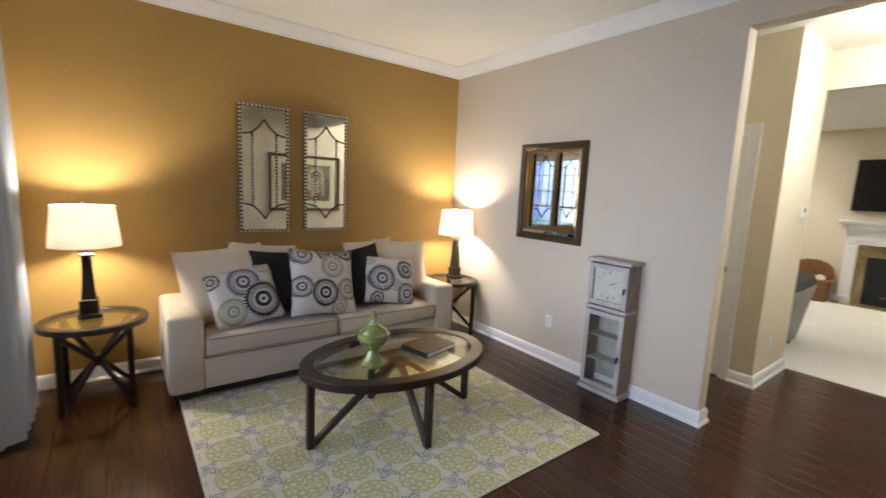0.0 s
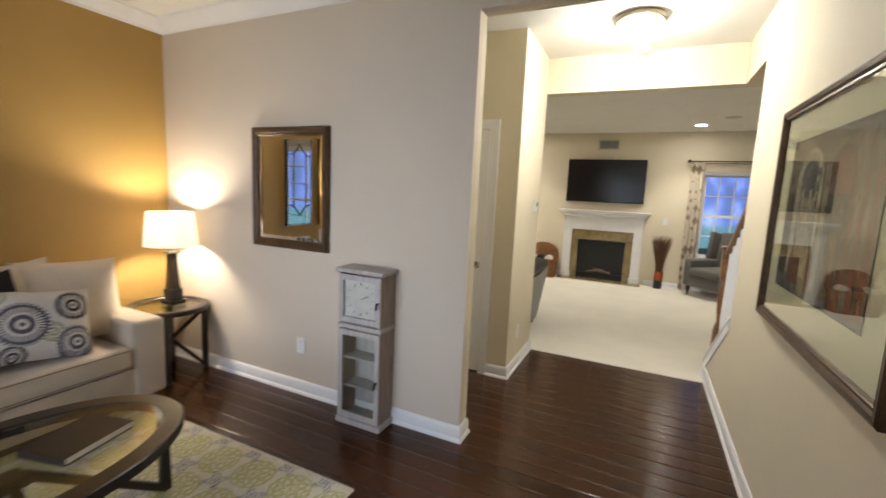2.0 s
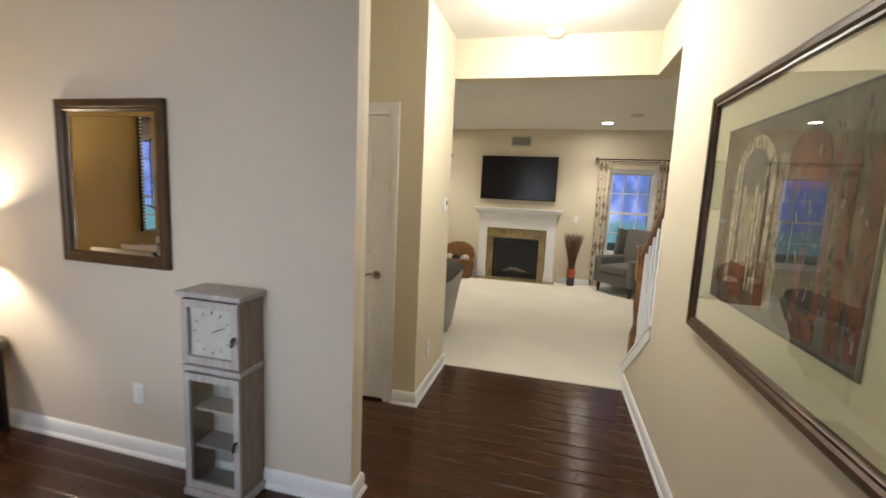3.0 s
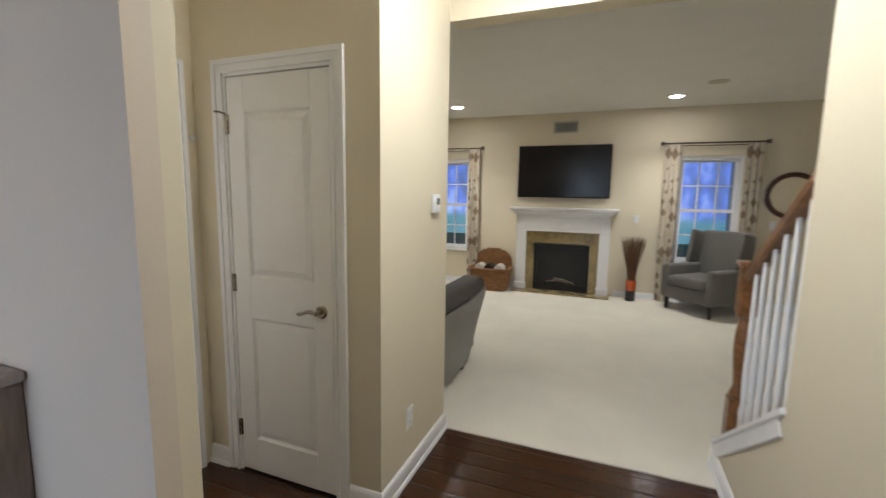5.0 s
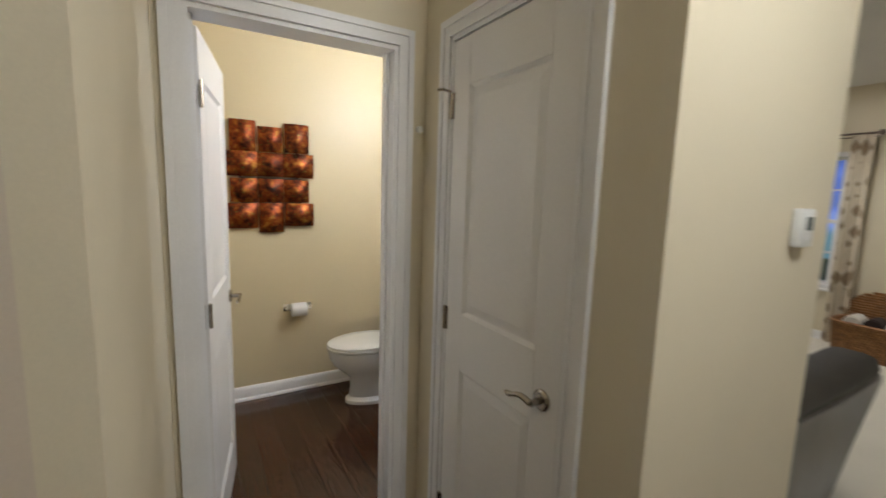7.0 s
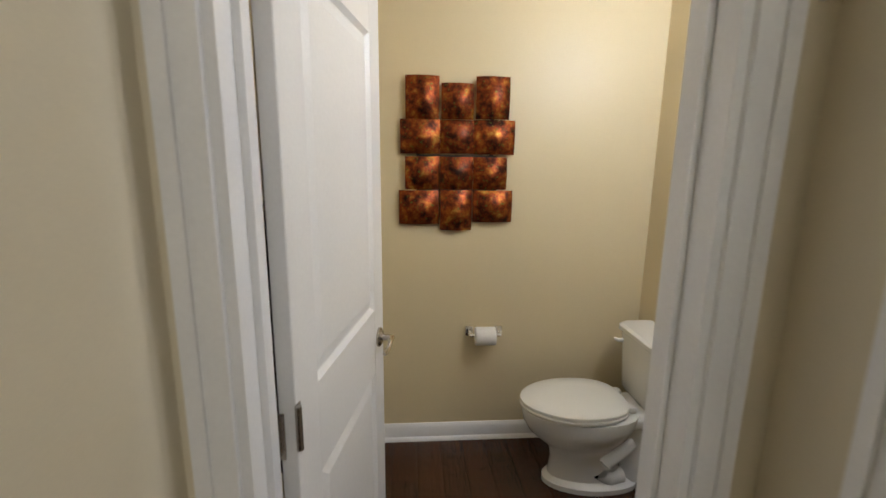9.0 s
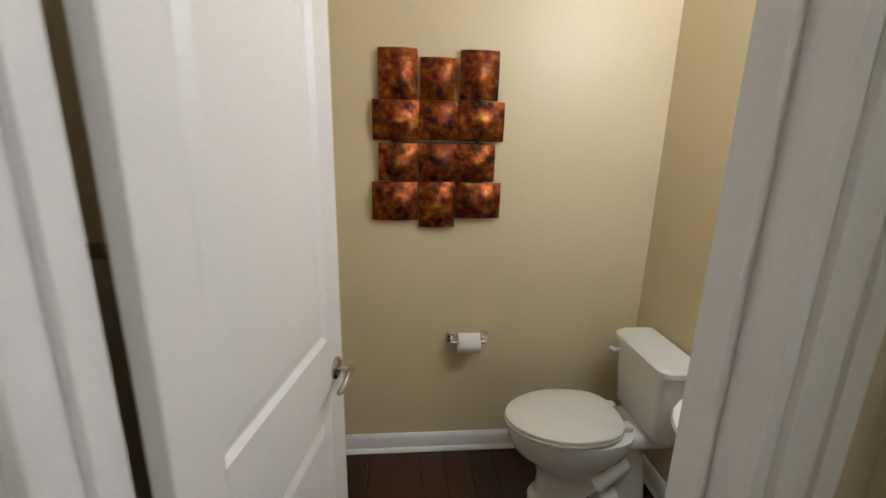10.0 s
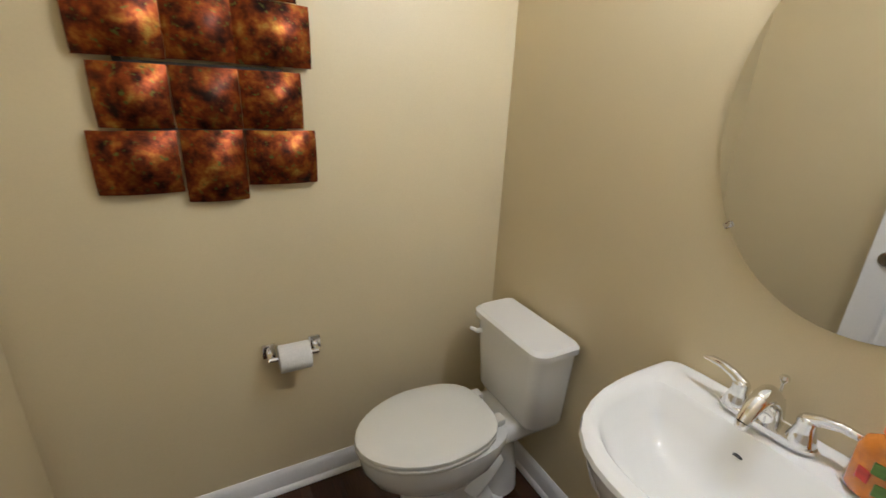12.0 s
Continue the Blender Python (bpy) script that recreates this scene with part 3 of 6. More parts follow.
rug = thing("area_rug", pose(1.505, 2.46, 0.0), "cream area rug with sage medallions under the coffee table", "rug")
part("rug_face", box(-1.03, -0.90, 0.001, 1.03, 0.90, 0.011, 0.003, 1), rug_material(), rug)
BINDING = material("rug_binding", (0.62, 0.57, 0.48), 0.95, grain=0.15, grain_scale=200, bump=0.5, bump_scale=300)
for a, b in (((-1.035, -0.905), (1.035, -0.905)), ((-1.035, 0.905), (1.035, 0.905)), ((-1.035, -0.90), (-1.035, 0.90)), ((1.035, -0.90), (1.035, 0.90))):
    part("binding", tube([(*a, 0.0065), (*b, 0.0065)], 0.0065, 6), BINDING, rug)


def oval_ring(rx, ry, width, z0, z1, n=48):
    """A flat oval frame with softened edges."""
    bm = bmesh.new()
    sec = [(0, z0), (0, z1 - 0.006), (0.006, z1), (width - 0.006, z1), (width, z1 - 0.006), (width, z0)]
    rings = [[bm.verts.new(((rx - o) * math.cos(2 * math.pi * i / n), (ry - o) * math.sin(2 * math.pi * i / n), z)) for o, z in sec] for i in range(n)]
    for i in range(n):
        a, b = rings[i], rings[(i + 1) % n]
        for k in range(len(sec)):
            q = (k + 1) % len(sec)
            bm.faces.new((a[k], b[k], b[q], a[q]))
    return bm


def oval_plate(rx, ry, z0, z1, n=48):
    bm = bmesh.new()
    lo = [bm.verts.new((rx * math.cos(2 * math.pi * i / n), ry * math.sin(2 * math.pi * i / n), z0)) for i in range(n)]
    hi = [bm.verts.new((v.co.x, v.co.y, z1)) for v in lo]
    bm.faces.new(lo), bm.faces.new(hi)
    for i in range(n):
        bm.faces.new((lo[i], lo[(i + 1) % n], hi[(i + 1) % n], hi[i]))
    return bm


TABLE_GLASS = clear_glass("table_glass", (0.88, 0.90, 0.86), 0.01)
ct = thing("coffee_table", pose(1.55, 2.36, 0.011), "oval espresso coffee table with an inset glass top", "table")
CTH = 0.455
part("rim", oval_ring(0.605, 0.41, 0.085, CTH - 0.045, CTH), DARK_WOOD, ct)
top = part("glass_top", oval_plate(0.525, 0.33, CTH - 0.014, CTH - 0.006), TABLE_GLASS, ct, "clear inset glass top", smooth=False)
top.visible_shadow = False
for dx, dy in ((-0.555, 0.0), (0.555, 0.0), (0.0, -0.345), (0.0, 0.345)):
    part("leg", box(dx - 0.02, dy - 0.02, 0, dx + 0.02, dy + 0.02, CTH - 0.045, 0.003, 1), DARK_WOOD, ct)
    part("brace", bar((dx * 0.97, dy * 0.97, 0.02), (dx * 0.08, dy * 0.08, CTH - 0.06), 0.036, 0.036), DARK_WOOD, ct)
part("hub", box(-0.05, -0.05, CTH - 0.085, 0.05, 0.05, CTH - 0.045, 0.004, 1), DARK_WOOD, ct)


def end_table(m):
    t = thing("end_table", m, "round espresso end table with crossed legs and glass top", "table", "end tables beside the sofa")
    h, r = 0.56, 0.285
    part("rim", oval_ring(r, r, 0.055, h - 0.035, h, 40), DARK_WOOD, t)
    g = part("glass_top", oval_plate(r - 0.05, r - 0.05, h - 0.014, h - 0.006, 40), TABLE_GLASS, t, "clear inset glass top", smooth=False)
    g.visible_shadow = False
    for k in range(4):
        a = math.pi / 4 + k * math.pi / 2
        x, y = (r - 0.04) * math.cos(a), (r - 0.04) * math.sin(a)
        part("leg", box(x - 0.017, y - 0.017, 0, x + 0.017, y + 0.017, h - 0.035, 0.003, 1), DARK_WOOD, t)
        part("upper_brace", bar((x, y, h - 0.05), (x * 0.05, y * 0.05, h / 2), 0.028, 0.028), DARK_WOOD, t)
        part("lower_brace", bar((x * 0.05, y * 0.05, h / 2), (x, y, 0.03), 0.028, 0.028), DARK_WOOD, t)
    part("hub", box(-0.03, -0.03, h / 2 - 0.03, 0.03, 0.03, h / 2 + 0.03, 0.004, 1), DARK_WOOD, t)
    return t


et = end_table(pose(0.045, 3.62, 0, 0, 0, 0))
copy_thing(et, pose(2.945, 3.64, 0, 0, 0, 10))

SHADE = bpy.data.materials.new("linen_lampshade")
SHADE.use_nodes = True
nt = SHADE.node_tree
pb = nt.nodes["Principled BSDF"]
pb.inputs["Base Color"].default_value, pb.inputs["Roughness"].default_value = (0.85, 0.80, 0.70, 1), 0.9
tl, mx = nt.nodes.new("ShaderNodeBsdfTranslucent"), nt.nodes.new("ShaderNodeMixShader")
tl.inputs[0].default_value = (0.92, 0.90, 0.86, 1)
mx.inputs[0].default_value = 0.6
nt.links.new(pb.outputs[0], mx.inputs[1]), nt.links.new(tl.outputs[0], mx.inputs[2]), nt.links.new(mx.outputs[0], nt.nodes["Material Output"].inputs[0])


def shade_mesh(r0, r1, z0, z1, n=40):
    bm = bmesh.new()
    secs = [(r0, z0), (r1, z1), (r1 - 0.003, z1), (r0 - 0.003, z0)]
    rings = [[bm.verts.new((r * math.cos(2 * math.pi * i / n), r * math.sin(2 * math.pi * i / n), z)) for i in range(n)] for r, z in secs]
    for k in range(4):
        a, b = rings[k], rings[(k + 1) % 4]
        for i in range(n):
            bm.faces.new((a[i], a[(i + 1) % n], b[(i + 1) % n], b[i]))
    return bm


def table_lamp(m):
    l = thing("table_lamp", m, "lit table lamp with dark tapered base and white drum shade", "lamp", "lamps beside the sofa")
    part("foot", box(-0.062, -0.062, 0, 0.062, 0.062, 0.03, 0.004, 1), DARK_WOOD, l)
    part("plinth", box(-0.048, -0.048, 0.03, 0.048, 0.048, 0.12, 0.006, 1), DARK_WOOD, l)
    bm = bmesh.new()
    v = [bm.verts.new((sx * w, sy * w, z)) for w, z in ((0.036, 0.12), (0.022, 0.40)) for sx, sy in ((-1, -1), (1, -1), (1, 1), (-1, 1))]
    bm.faces.new(v[:4]), bm.faces.new(v[4:])
    for i in range(4):
        bm.faces.new((v[i], v[(i + 1) % 4], v[4 + (i + 1) % 4], v[4 + i]))
    part("column", bm, DARK_WOOD, l, smooth=False)
    part("collar", box(-0.042, -0.042, 0.40, 0.042, 0.042, 0.417, 0.004, 1), NICKEL, l, "brushed metal collar")
    part("stem", lathe([(0.008, 0.417), (0.008, 0.49)], 12), NICKEL, l)
    part("harp", tube([(0.0, 0.06 * math.sin(a), 0.605 - 0.11 * math.cos(a)) for a in [math.pi * k / 10 for k in range(11)]], 0.002, 6), NICKEL, l)
    part("shade", shade_mesh(0.185, 0.158, 0.46, 0.715), SHADE, l, "white linen drum shade, glowing")
    part("finial", lathe([(0.004, 0.713), (0.012, 0.725), (0.010, 0.737), (0.004, 0.745), (0.0, 0.747)], 12), NICKEL, l)
    return l


tlamp = table_lamp(pose(0.02, 3.66, 0.56))
copy_thing(tlamp, pose(2.985, 3.63, 0.56))


# wall mirrors with studded lattice
STRIP = material("dark_bronze_strip", (0.05, 0.022, 0.014), 0.45, metal=0.3, blotch=0.2, blotch_scale=20)
STUD = material("bright_nailheads", (0.90, 0.85, 0.76), 0.3, metal=0.9, blotch=0.1, blotch_scale=30)
AGED_MIRROR = material("aged_mirror", (0.88, 0.87, 0.83), 0.03, metal=1.0, blotch=0.06, blotch_scale=9)


def stud_line(bm, pts, gap, r=0.0068, y=-0.0155):
    for (x0, z0), (x1, z1) in zip(pts, pts[1:]):
        n = max(1, round(math.hypot(x1 - x0, z1 - z0) / gap))
        for k in range(n):
            x, z = x0 + (x1 - x0) * k / n, z0 + (z1 - z0) * k / n
            ring = [bm.verts.new((x + r * math.cos(a), y, z + r * math.sin(a))) for a in [math.pi * q / 3 for q in range(6)]]
            tip = bm.verts.new((x, y - 0.005, z))
            for q in range(6):
                bm.faces.new((ring[q], ring[(q + 1) % 6], tip))


def studded_mirror(m):
    w, h = 0.39, 1.03
    s = thing("studded_mirror", m, "tall wall mirror with a studded lattice of brass nails", "mirror", "mirrors over the sofa")
    part("backing", box(-w / 2, -0.008, 0, w / 2, 0.022, h, 0.002, 1), DARK_WOOD, s)
    part("glass", boxes((-w / 2 + 0.003, -0.012, 0.003, w / 2 - 0.003, -0.0085, h - 0.003)), AGED_MIRROR, s, "silvered mirror glass", smooth=False)
    e = w / 2 - 0.008
    part("border_strip", boxes((-w / 2, -0.015, 0, -w / 2 + 0.021, -0.0125, h), (w / 2 - 0.021, -0.015, 0, w / 2, -0.0125, h), (-w / 2 + 0.021, -0.015, 0, w / 2 - 0.021, -0.0125, 0.021), (-w / 2 + 0.021, -0.015, h - 0.021, w / 2 - 0.021, -0.0125, h)), STRIP, s, "dark strip under the nailheads", smooth=False)
    bm = bmesh.new()
    stud_line(bm, [(-e, 0.008), (e, 0.008), (e, h - 0.008), (-e, h - 0.008), (-e, 0.008)], 0.031, 0.0105)
    part("stud_border", bm, STUD, s, "brass nailheads round the edge")
    top_arch = [(-e + 0.02 + (e - 0.02) * k / 6, h - 0.235 + 0.125 * (k / 6) ** 2.2) for k in range(7)]
    bot_arch = [(x, h - z) for x, z in top_arch]
    for name, arch in (("upper_tracery", top_arch), ("lower_tracery", bot_arch)):
        bm = bmesh.new()
        stud_line(bm, arch, 0.024, 0.0058)
        stud_line(bm, [(-x, z) for x, z in arch], 0.024, 0.0058)
        stud_line(bm, [(0, arch[-1][1]), (0, h - 0.01 if name == "upper_tracery" else 0.01)], 0.024, 0.0058)
        part(name, bm, STUD, s)
        for sx in (-1, 1):
            part("tracery_strip", tube([(sx * x, -0.0135, z) for x, z in arch], 0.0065, 6), STRIP, s)
    for sx in (-1, 1):
        bm = bmesh.new()
        stud_line(bm, [(sx * 0.095, 0.235), (sx * 0.095, h - 0.235)], 0.027, 0.0065)
        part("stud_column", bm, STUD, s)
        part("column_strip", boxes((sx * 0.095 - 0.007, -0.015, 0.22, sx * 0.095 + 0.007, -0.0125, h - 0.22)), STRIP, s, smooth=False)
    return s


sm = studded_mirror(pose(1.175, YG - 0.026, 1.055))
copy_thing(sm, pose(1.70, YG - 0.026, 1.06))

# framed mirror on the greige wall
BRONZE = material("bronze_frame", (0.075, 0.040, 0.018), 0.35, metal=0.35, grain=0.25, grain_scale=60, blotch=0.2, blotch_scale=12, bump=0.1, bump_scale=80)


def frame_sides(w, h, prof, mat_, parent, name="frame_side"):
    """Four mitred sides of a frame in the x-z plane facing -y; prof: (inwards, outwards to the viewer) pairs."""
    cs = [(-w / 2, 0), (w / 2, 0), (w / 2, h), (-w / 2, h)]
    ins = [(1, 1), (-1, 1), (-1, -1), (1, -1)]
    for i in range(4):
        j = (i + 1) % 4
        bm = bmesh.new()
        rings = [[bm.verts.new((cs[k][0] + ins[k][0] * a, -b, cs[k][1] + ins[k][1] * a)) for a, b in prof] for k in (i, j)]
        for k in range(len(prof)):
            q = (k + 1) % len(prof)
            bm.faces.new((rings[0][k], rings[1][k], rings[1][q], rings[0][q]))
        bm.faces.new(rings[0]), bm.faces.new(rings[1])
        part(name, bm, mat_, parent)


fm = thing("framed_mirror", pose(XG - 0.002, 2.622, 1.073, 0, 0, -90), "rectangular wall mirror in a bronze-brown wooden frame", "mirror")
frame_sides(0.70, 0.845, [(0, 0), (0, 0.026), (0.008, 0.032), (0.030, 0.030), (0.040, 0.022), (0.052, 0.024), (0.060, 0.016), (0.066, 0.0)], BRONZE, fm)
part("glass", boxes((-0.29, -0.010, 0.06, 0.29, -0.004, 0.785)), MIRROR, fm, "clear mirror glass", smooth=False)
bm = bmesh.new()
for q, (a, b) in enumerate((((-0.29, 0.06), (0.29, 0.06)), ((0.29, 0.06), (0.29, 0.785)), ((0.29, 0.785), (-0.29, 0.785)), ((-0.29, 0.785), (-0.29, 0.06)))):
    ca, cb = (a[0] * 0.915, 0.4225 + (a[1] - 0.4225) * 0.93), (b[0] * 0.915, 0.4225 + (b[1] - 0.4225) * 0.93)
    v = [bm.verts.new(p) for p in ((a[0], -0.0105, a[1]), (b[0], -0.0105, b[1]), (cb[0], -0.0135, cb[1]), (ca[0], -0.0135, ca[1]))]
    bm.faces.new(v)
part("bevel", bm, MIRROR, fm, smooth=False)

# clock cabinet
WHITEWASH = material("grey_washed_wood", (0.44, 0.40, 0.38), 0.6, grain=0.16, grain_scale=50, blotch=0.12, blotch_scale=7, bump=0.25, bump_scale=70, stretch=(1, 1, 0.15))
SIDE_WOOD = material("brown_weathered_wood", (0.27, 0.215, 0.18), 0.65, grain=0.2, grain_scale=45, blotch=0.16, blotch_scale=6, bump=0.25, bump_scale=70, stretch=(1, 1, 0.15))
FACE = material("clock_face_paper", (0.55, 0.53, 0.47), 0.6, blotch=0.10, blotch_scale=14)
cc = thing("clock_cabinet", pose(3.203, 1.895, 0, 0, 0, -90), "tall grey-washed wooden cabinet with a clock face", "cabinet")
CW, CDP = 0.155, 0.165
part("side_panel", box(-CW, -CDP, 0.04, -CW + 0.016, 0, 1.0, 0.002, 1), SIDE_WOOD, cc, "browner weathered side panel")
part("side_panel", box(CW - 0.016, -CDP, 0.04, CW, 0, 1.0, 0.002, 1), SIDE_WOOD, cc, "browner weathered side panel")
part("back_panel", boxes((-CW + 0.016, -0.01, 0.04, CW - 0.016, -0.002, 1.0)), WHITEWASH, cc, smooth=False)
part("base_moulding", box(-CW - 0.016, -CDP - 0.016, 0, CW + 0.016, 0, 0.04, 0.008), WHITEWASH, cc)
part("top", box(-CW - 0.022, -CDP - 0.022, 1.0, CW + 0.022, 0, 1.028, 0.008), WHITEWASH, cc)
part("waist_moulding", box(-CW - 0.008, -CDP - 0.012, 0.645, CW + 0.008, 0, 0.672, 0.005), WHITEWASH, cc)
for z in (0.24, 0.43):
    part("shelf", boxes((-CW + 0.017, -CDP + 0.03, z, CW - 0.017, -0.011, z + 0.012)), WHITEWASH, cc, smooth=False)
cd = part("clock_door", boxes((-CW, -CDP - 0.012, 0.685, -CW + 0.035, -CDP + 0.004, 0.99), (CW - 0.035, -CDP - 0.012, 0.685, CW, -CDP + 0.004, 0.99), (-CW + 0.035, -CDP - 0.012, 0.685, CW - 0.035, -CDP + 0.004, 0.72), (-CW + 0.035, -CDP - 0.012, 0.955, CW - 0.035, -CDP + 0.004, 0.99)), WHITEWASH, cc, smooth=False)
part("clock_face", boxes((-CW + 0.02, -CDP + 0.010, 0.70, CW - 0.02, -CDP + 0.016, 0.975)), FACE, cc, "cream clock face with black hands", smooth=False)
for k in range(12):
    a = k * math.pi / 6
    part("hour_mark", bar((0.088 * math.sin(a), -CDP + 0.009, 0.8375 + 0.088 * math.cos(a)), (0.104 * math.sin(a), -CDP + 0.009, 0.8375 + 0.104 * math.cos(a)), 0.005, 0.002, 0), NICKEL, cc)
part("hour_hand", bar((0, -CDP + 0.006, 0.8375), (0.045, -CDP + 0.006, 0.862), 0.007, 0.002, 0), BLACK, cc)
part("minute_hand", bar((0, -CDP + 0.004, 0.8375), (0.075, -CDP + 0.004, 0.868), 0.005, 0.002, 0), BLACK, cc)
ld = part("glazed_door", boxes((-CW, -CDP - 0.012, 0.05, -CW + 0.032, -CDP + 0.004, 0.635), (CW - 0.032, -CDP - 0.012, 0.05, CW, -CDP + 0.004, 0.635), (-CW + 0.032, -CDP - 0.012, 0.05, CW - 0.032, -CDP + 0.004, 0.085), (-CW + 0.032, -CDP - 0.012, 0.60, CW - 0.032, -CDP + 0.004, 0.635)), WHITEWASH, cc, smooth=False)
pane = part("pane", boxes((-CW + 0.03, -CDP - 0.006, 0.083, CW - 0.03, -CDP - 0.003, 0.602)), GLASS, ld, "clear glass pane", smooth=False)
pane.visible_shadow = False
for z, p in ((0.33, ld), (0.835, cd)):
    part("latch", tube([(CW - 0.016, -CDP - 0.012, z), (CW - 0.016, -CDP - 0.03, z), (CW - 0.016, -CDP - 0.034, z - 0.035)], 0.007, 8), BLACK, p, "small black latch knob")


def wall_plate(m, label, kind="outlet"):
    o = thing("wall_outlet" if kind == "outlet" else "light_switch", m, label, "outlet" if kind == "outlet" else "switch")
    part("plate", box(-0.036, -0.007, -0.058, 0.036, 0, 0.058, 0.003, 1), WHITE_PLASTIC, o)
    if kind == "outlet":
        for z in (-0.024, 0.024):
            s_ = part("socket", box(-0.017, -0.009, z - 0.014, 0.017, -0.006, z + 0.014, 0.003, 1), WHITE_PLASTIC, o)
            for x in (-0.006, 0.006):
                part("slot", boxes((x - 0.001, -0.0095, z - 0.003, x + 0.001, -0.0088, z + 0.006)), BLACK, s_, smooth=False)
    else:
        part("rocker", box(-0.016, -0.011, -0.032, 0.016, -0.006, 0.032, 0.003, 1), WHITE_PLASTIC, o)
    return o


wall_plate(pose(XG - 0.001, 2.53, 0.365, 0, 0, -90), "white wall outlet low on the greige wall")

# green jar, books and dish on the coffee table
JAR = material("green_glass_jar", (0.26, 0.29, 0.085), 0.10, blotch=0.22, blotch_scale=16, coat=0.6)
JAR.node_tree.nodes["Principled BSDF"].inputs["Transmission Weight"].default_value = 0.45
TOPZ = 0.011 + CTH - 0.006
jar = thing("lidded_jar", pose(1.33, 2.28, TOPZ), "green glazed ginger jar with a finial lid", "jar")
part("jar", lathe([(0.0, 0.0), (0.072, 0.0), (0.075, 0.012), (0.062, 0.025), (0.040, 0.055), (0.032, 0.085), (0.040, 0.105), (0.072, 0.130), (0.090, 0.160), (0.088, 0.180), (0.094, 0.184), (0.094, 0.190), (0.080, 0.198), (0.0, 0.198)]), JAR, jar)
part("lid", lathe([(0.078, 0.198), (0.070, 0.215), (0.048, 0.232), (0.030, 0.242), (0.026, 0.252), (0.014, 0.258), (0.012, 0.268), (0.020, 0.280), (0.018, 0.294), (0.008, 0.304), (0.009, 0.312), (0.0, 0.320)]), JAR, jar)
BOOK = material("dark_book_cover", (0.020, 0.014, 0.012), 0.4, grain=0.2, grain_scale=80)
PAGES = material("book_pages", (0.66, 0.62, 0.54), 0.8, grain=0.12, grain_scale=200, stretch=(1, 1, 8))
bk = thing("book", pose(1.76, 2.33, TOPZ, 0, 0, 14), "dark hardcover book lying on the glass", "book")
part("cover", boxes((-0.14, -0.11, 0, 0.14, 0.11, 0.003), (-0.14, -0.11, 0.029, 0.14, 0.11, 0.032), (-0.143, -0.11, 0, -0.138, 0.11, 0.032)), BOOK, bk, smooth=False)
part("page_block", boxes((-0.137, -0.104, 0.0035, 0.134, 0.104, 0.0285)), PAGES, bk, "cream page block", smooth=False)
# curtain by the living room window
VOILE = material("grey_blue_drape", (0.40, 0.42, 0.47), 0.85, grain=0.08, grain_scale=300, blotch=0.06, bump=0.3, bump_scale=350)


def drape(w, h, depth, folds, seed, n=72):
    """A hanging curtain: local x across, z down from 0 to -h, folded in y."""
    bm = bmesh.new()
    rows_ = 14
    grid = []
    for r in range(rows_ + 1):
        z = -h * r / rows_
        line = []
        for i in range(n + 1):
            u = i / n
            amp = depth * (0.55 + 0.45 * r / rows_)
            y = amp * math.sin(2 * math.pi * folds * u + 0.5 * math.sin(3.1 * u * folds + seed)) + 0.008 * noise.noise((u * 6, z * 1.3, seed))
            line.append(bm.verts.new((w * (u - 0.5) + 0.01 * noise.noise((u * 3, z, seed + 4)), y, z)))
        grid.append(line)
    for r in range(rows_):
        for i in range(n):
            bm.faces.new((grid[r][i], grid[r][i + 1], grid[r + 1][i + 1], grid[r + 1][i]))
    bm.normal_update()
    bmesh.ops.solidify(bm, geom=bm.faces[:], thickness=0.003)
    return bm


ROD = material("dark_bronze_rod", (0.10, 0.075, 0.055), 0.4, metal=0.7, blotch=0.1)


def curtain_rod(m, length, label):
    r = thing("curtain_rod", m, label, "curtain rod", "curtain rods")
    part("rod", tube([(-length / 2, -0.085, 0), (length / 2, -0.085, 0)], 0.011, 10), ROD, r)
    part("back_rod", tube([(-length / 2 + 0.03, -0.04, -0.03), (length / 2 - 0.03, -0.04, -0.03)], 0.007, 8), ROD, r)
    for s_ in (-1, 1):
        part("finial", box(s_ * length / 2 - 0.022, -0.11, -0.026, s_ * length / 2 + 0.022, -0.06, 0.026, 0.008), ROD, r)
        part("bracket", bar((s_ * (length / 2 - 0.09), 0, -0.012), (s_ * (length / 2 - 0.09), -0.085, -0.002), 0.016, 0.012), ROD, r)


curtain_rod(pose(XW, 2.08, 2.42, 0, 0, 90), 3.2, "dark bronze double curtain rod over the living room window")
for y, w, sd in ((3.42, 0.52, 1.0), (0.76, 0.42, 2.0)):
    tagged(part("curtain", drape(w, 2.38, 0.055, 5, sd), VOILE, at=pose(XW + 0.088, y, 2.405, 0, 0, 90)), "grey-blue full-length curtain panel at the living room window", "curtain", "living room curtains")


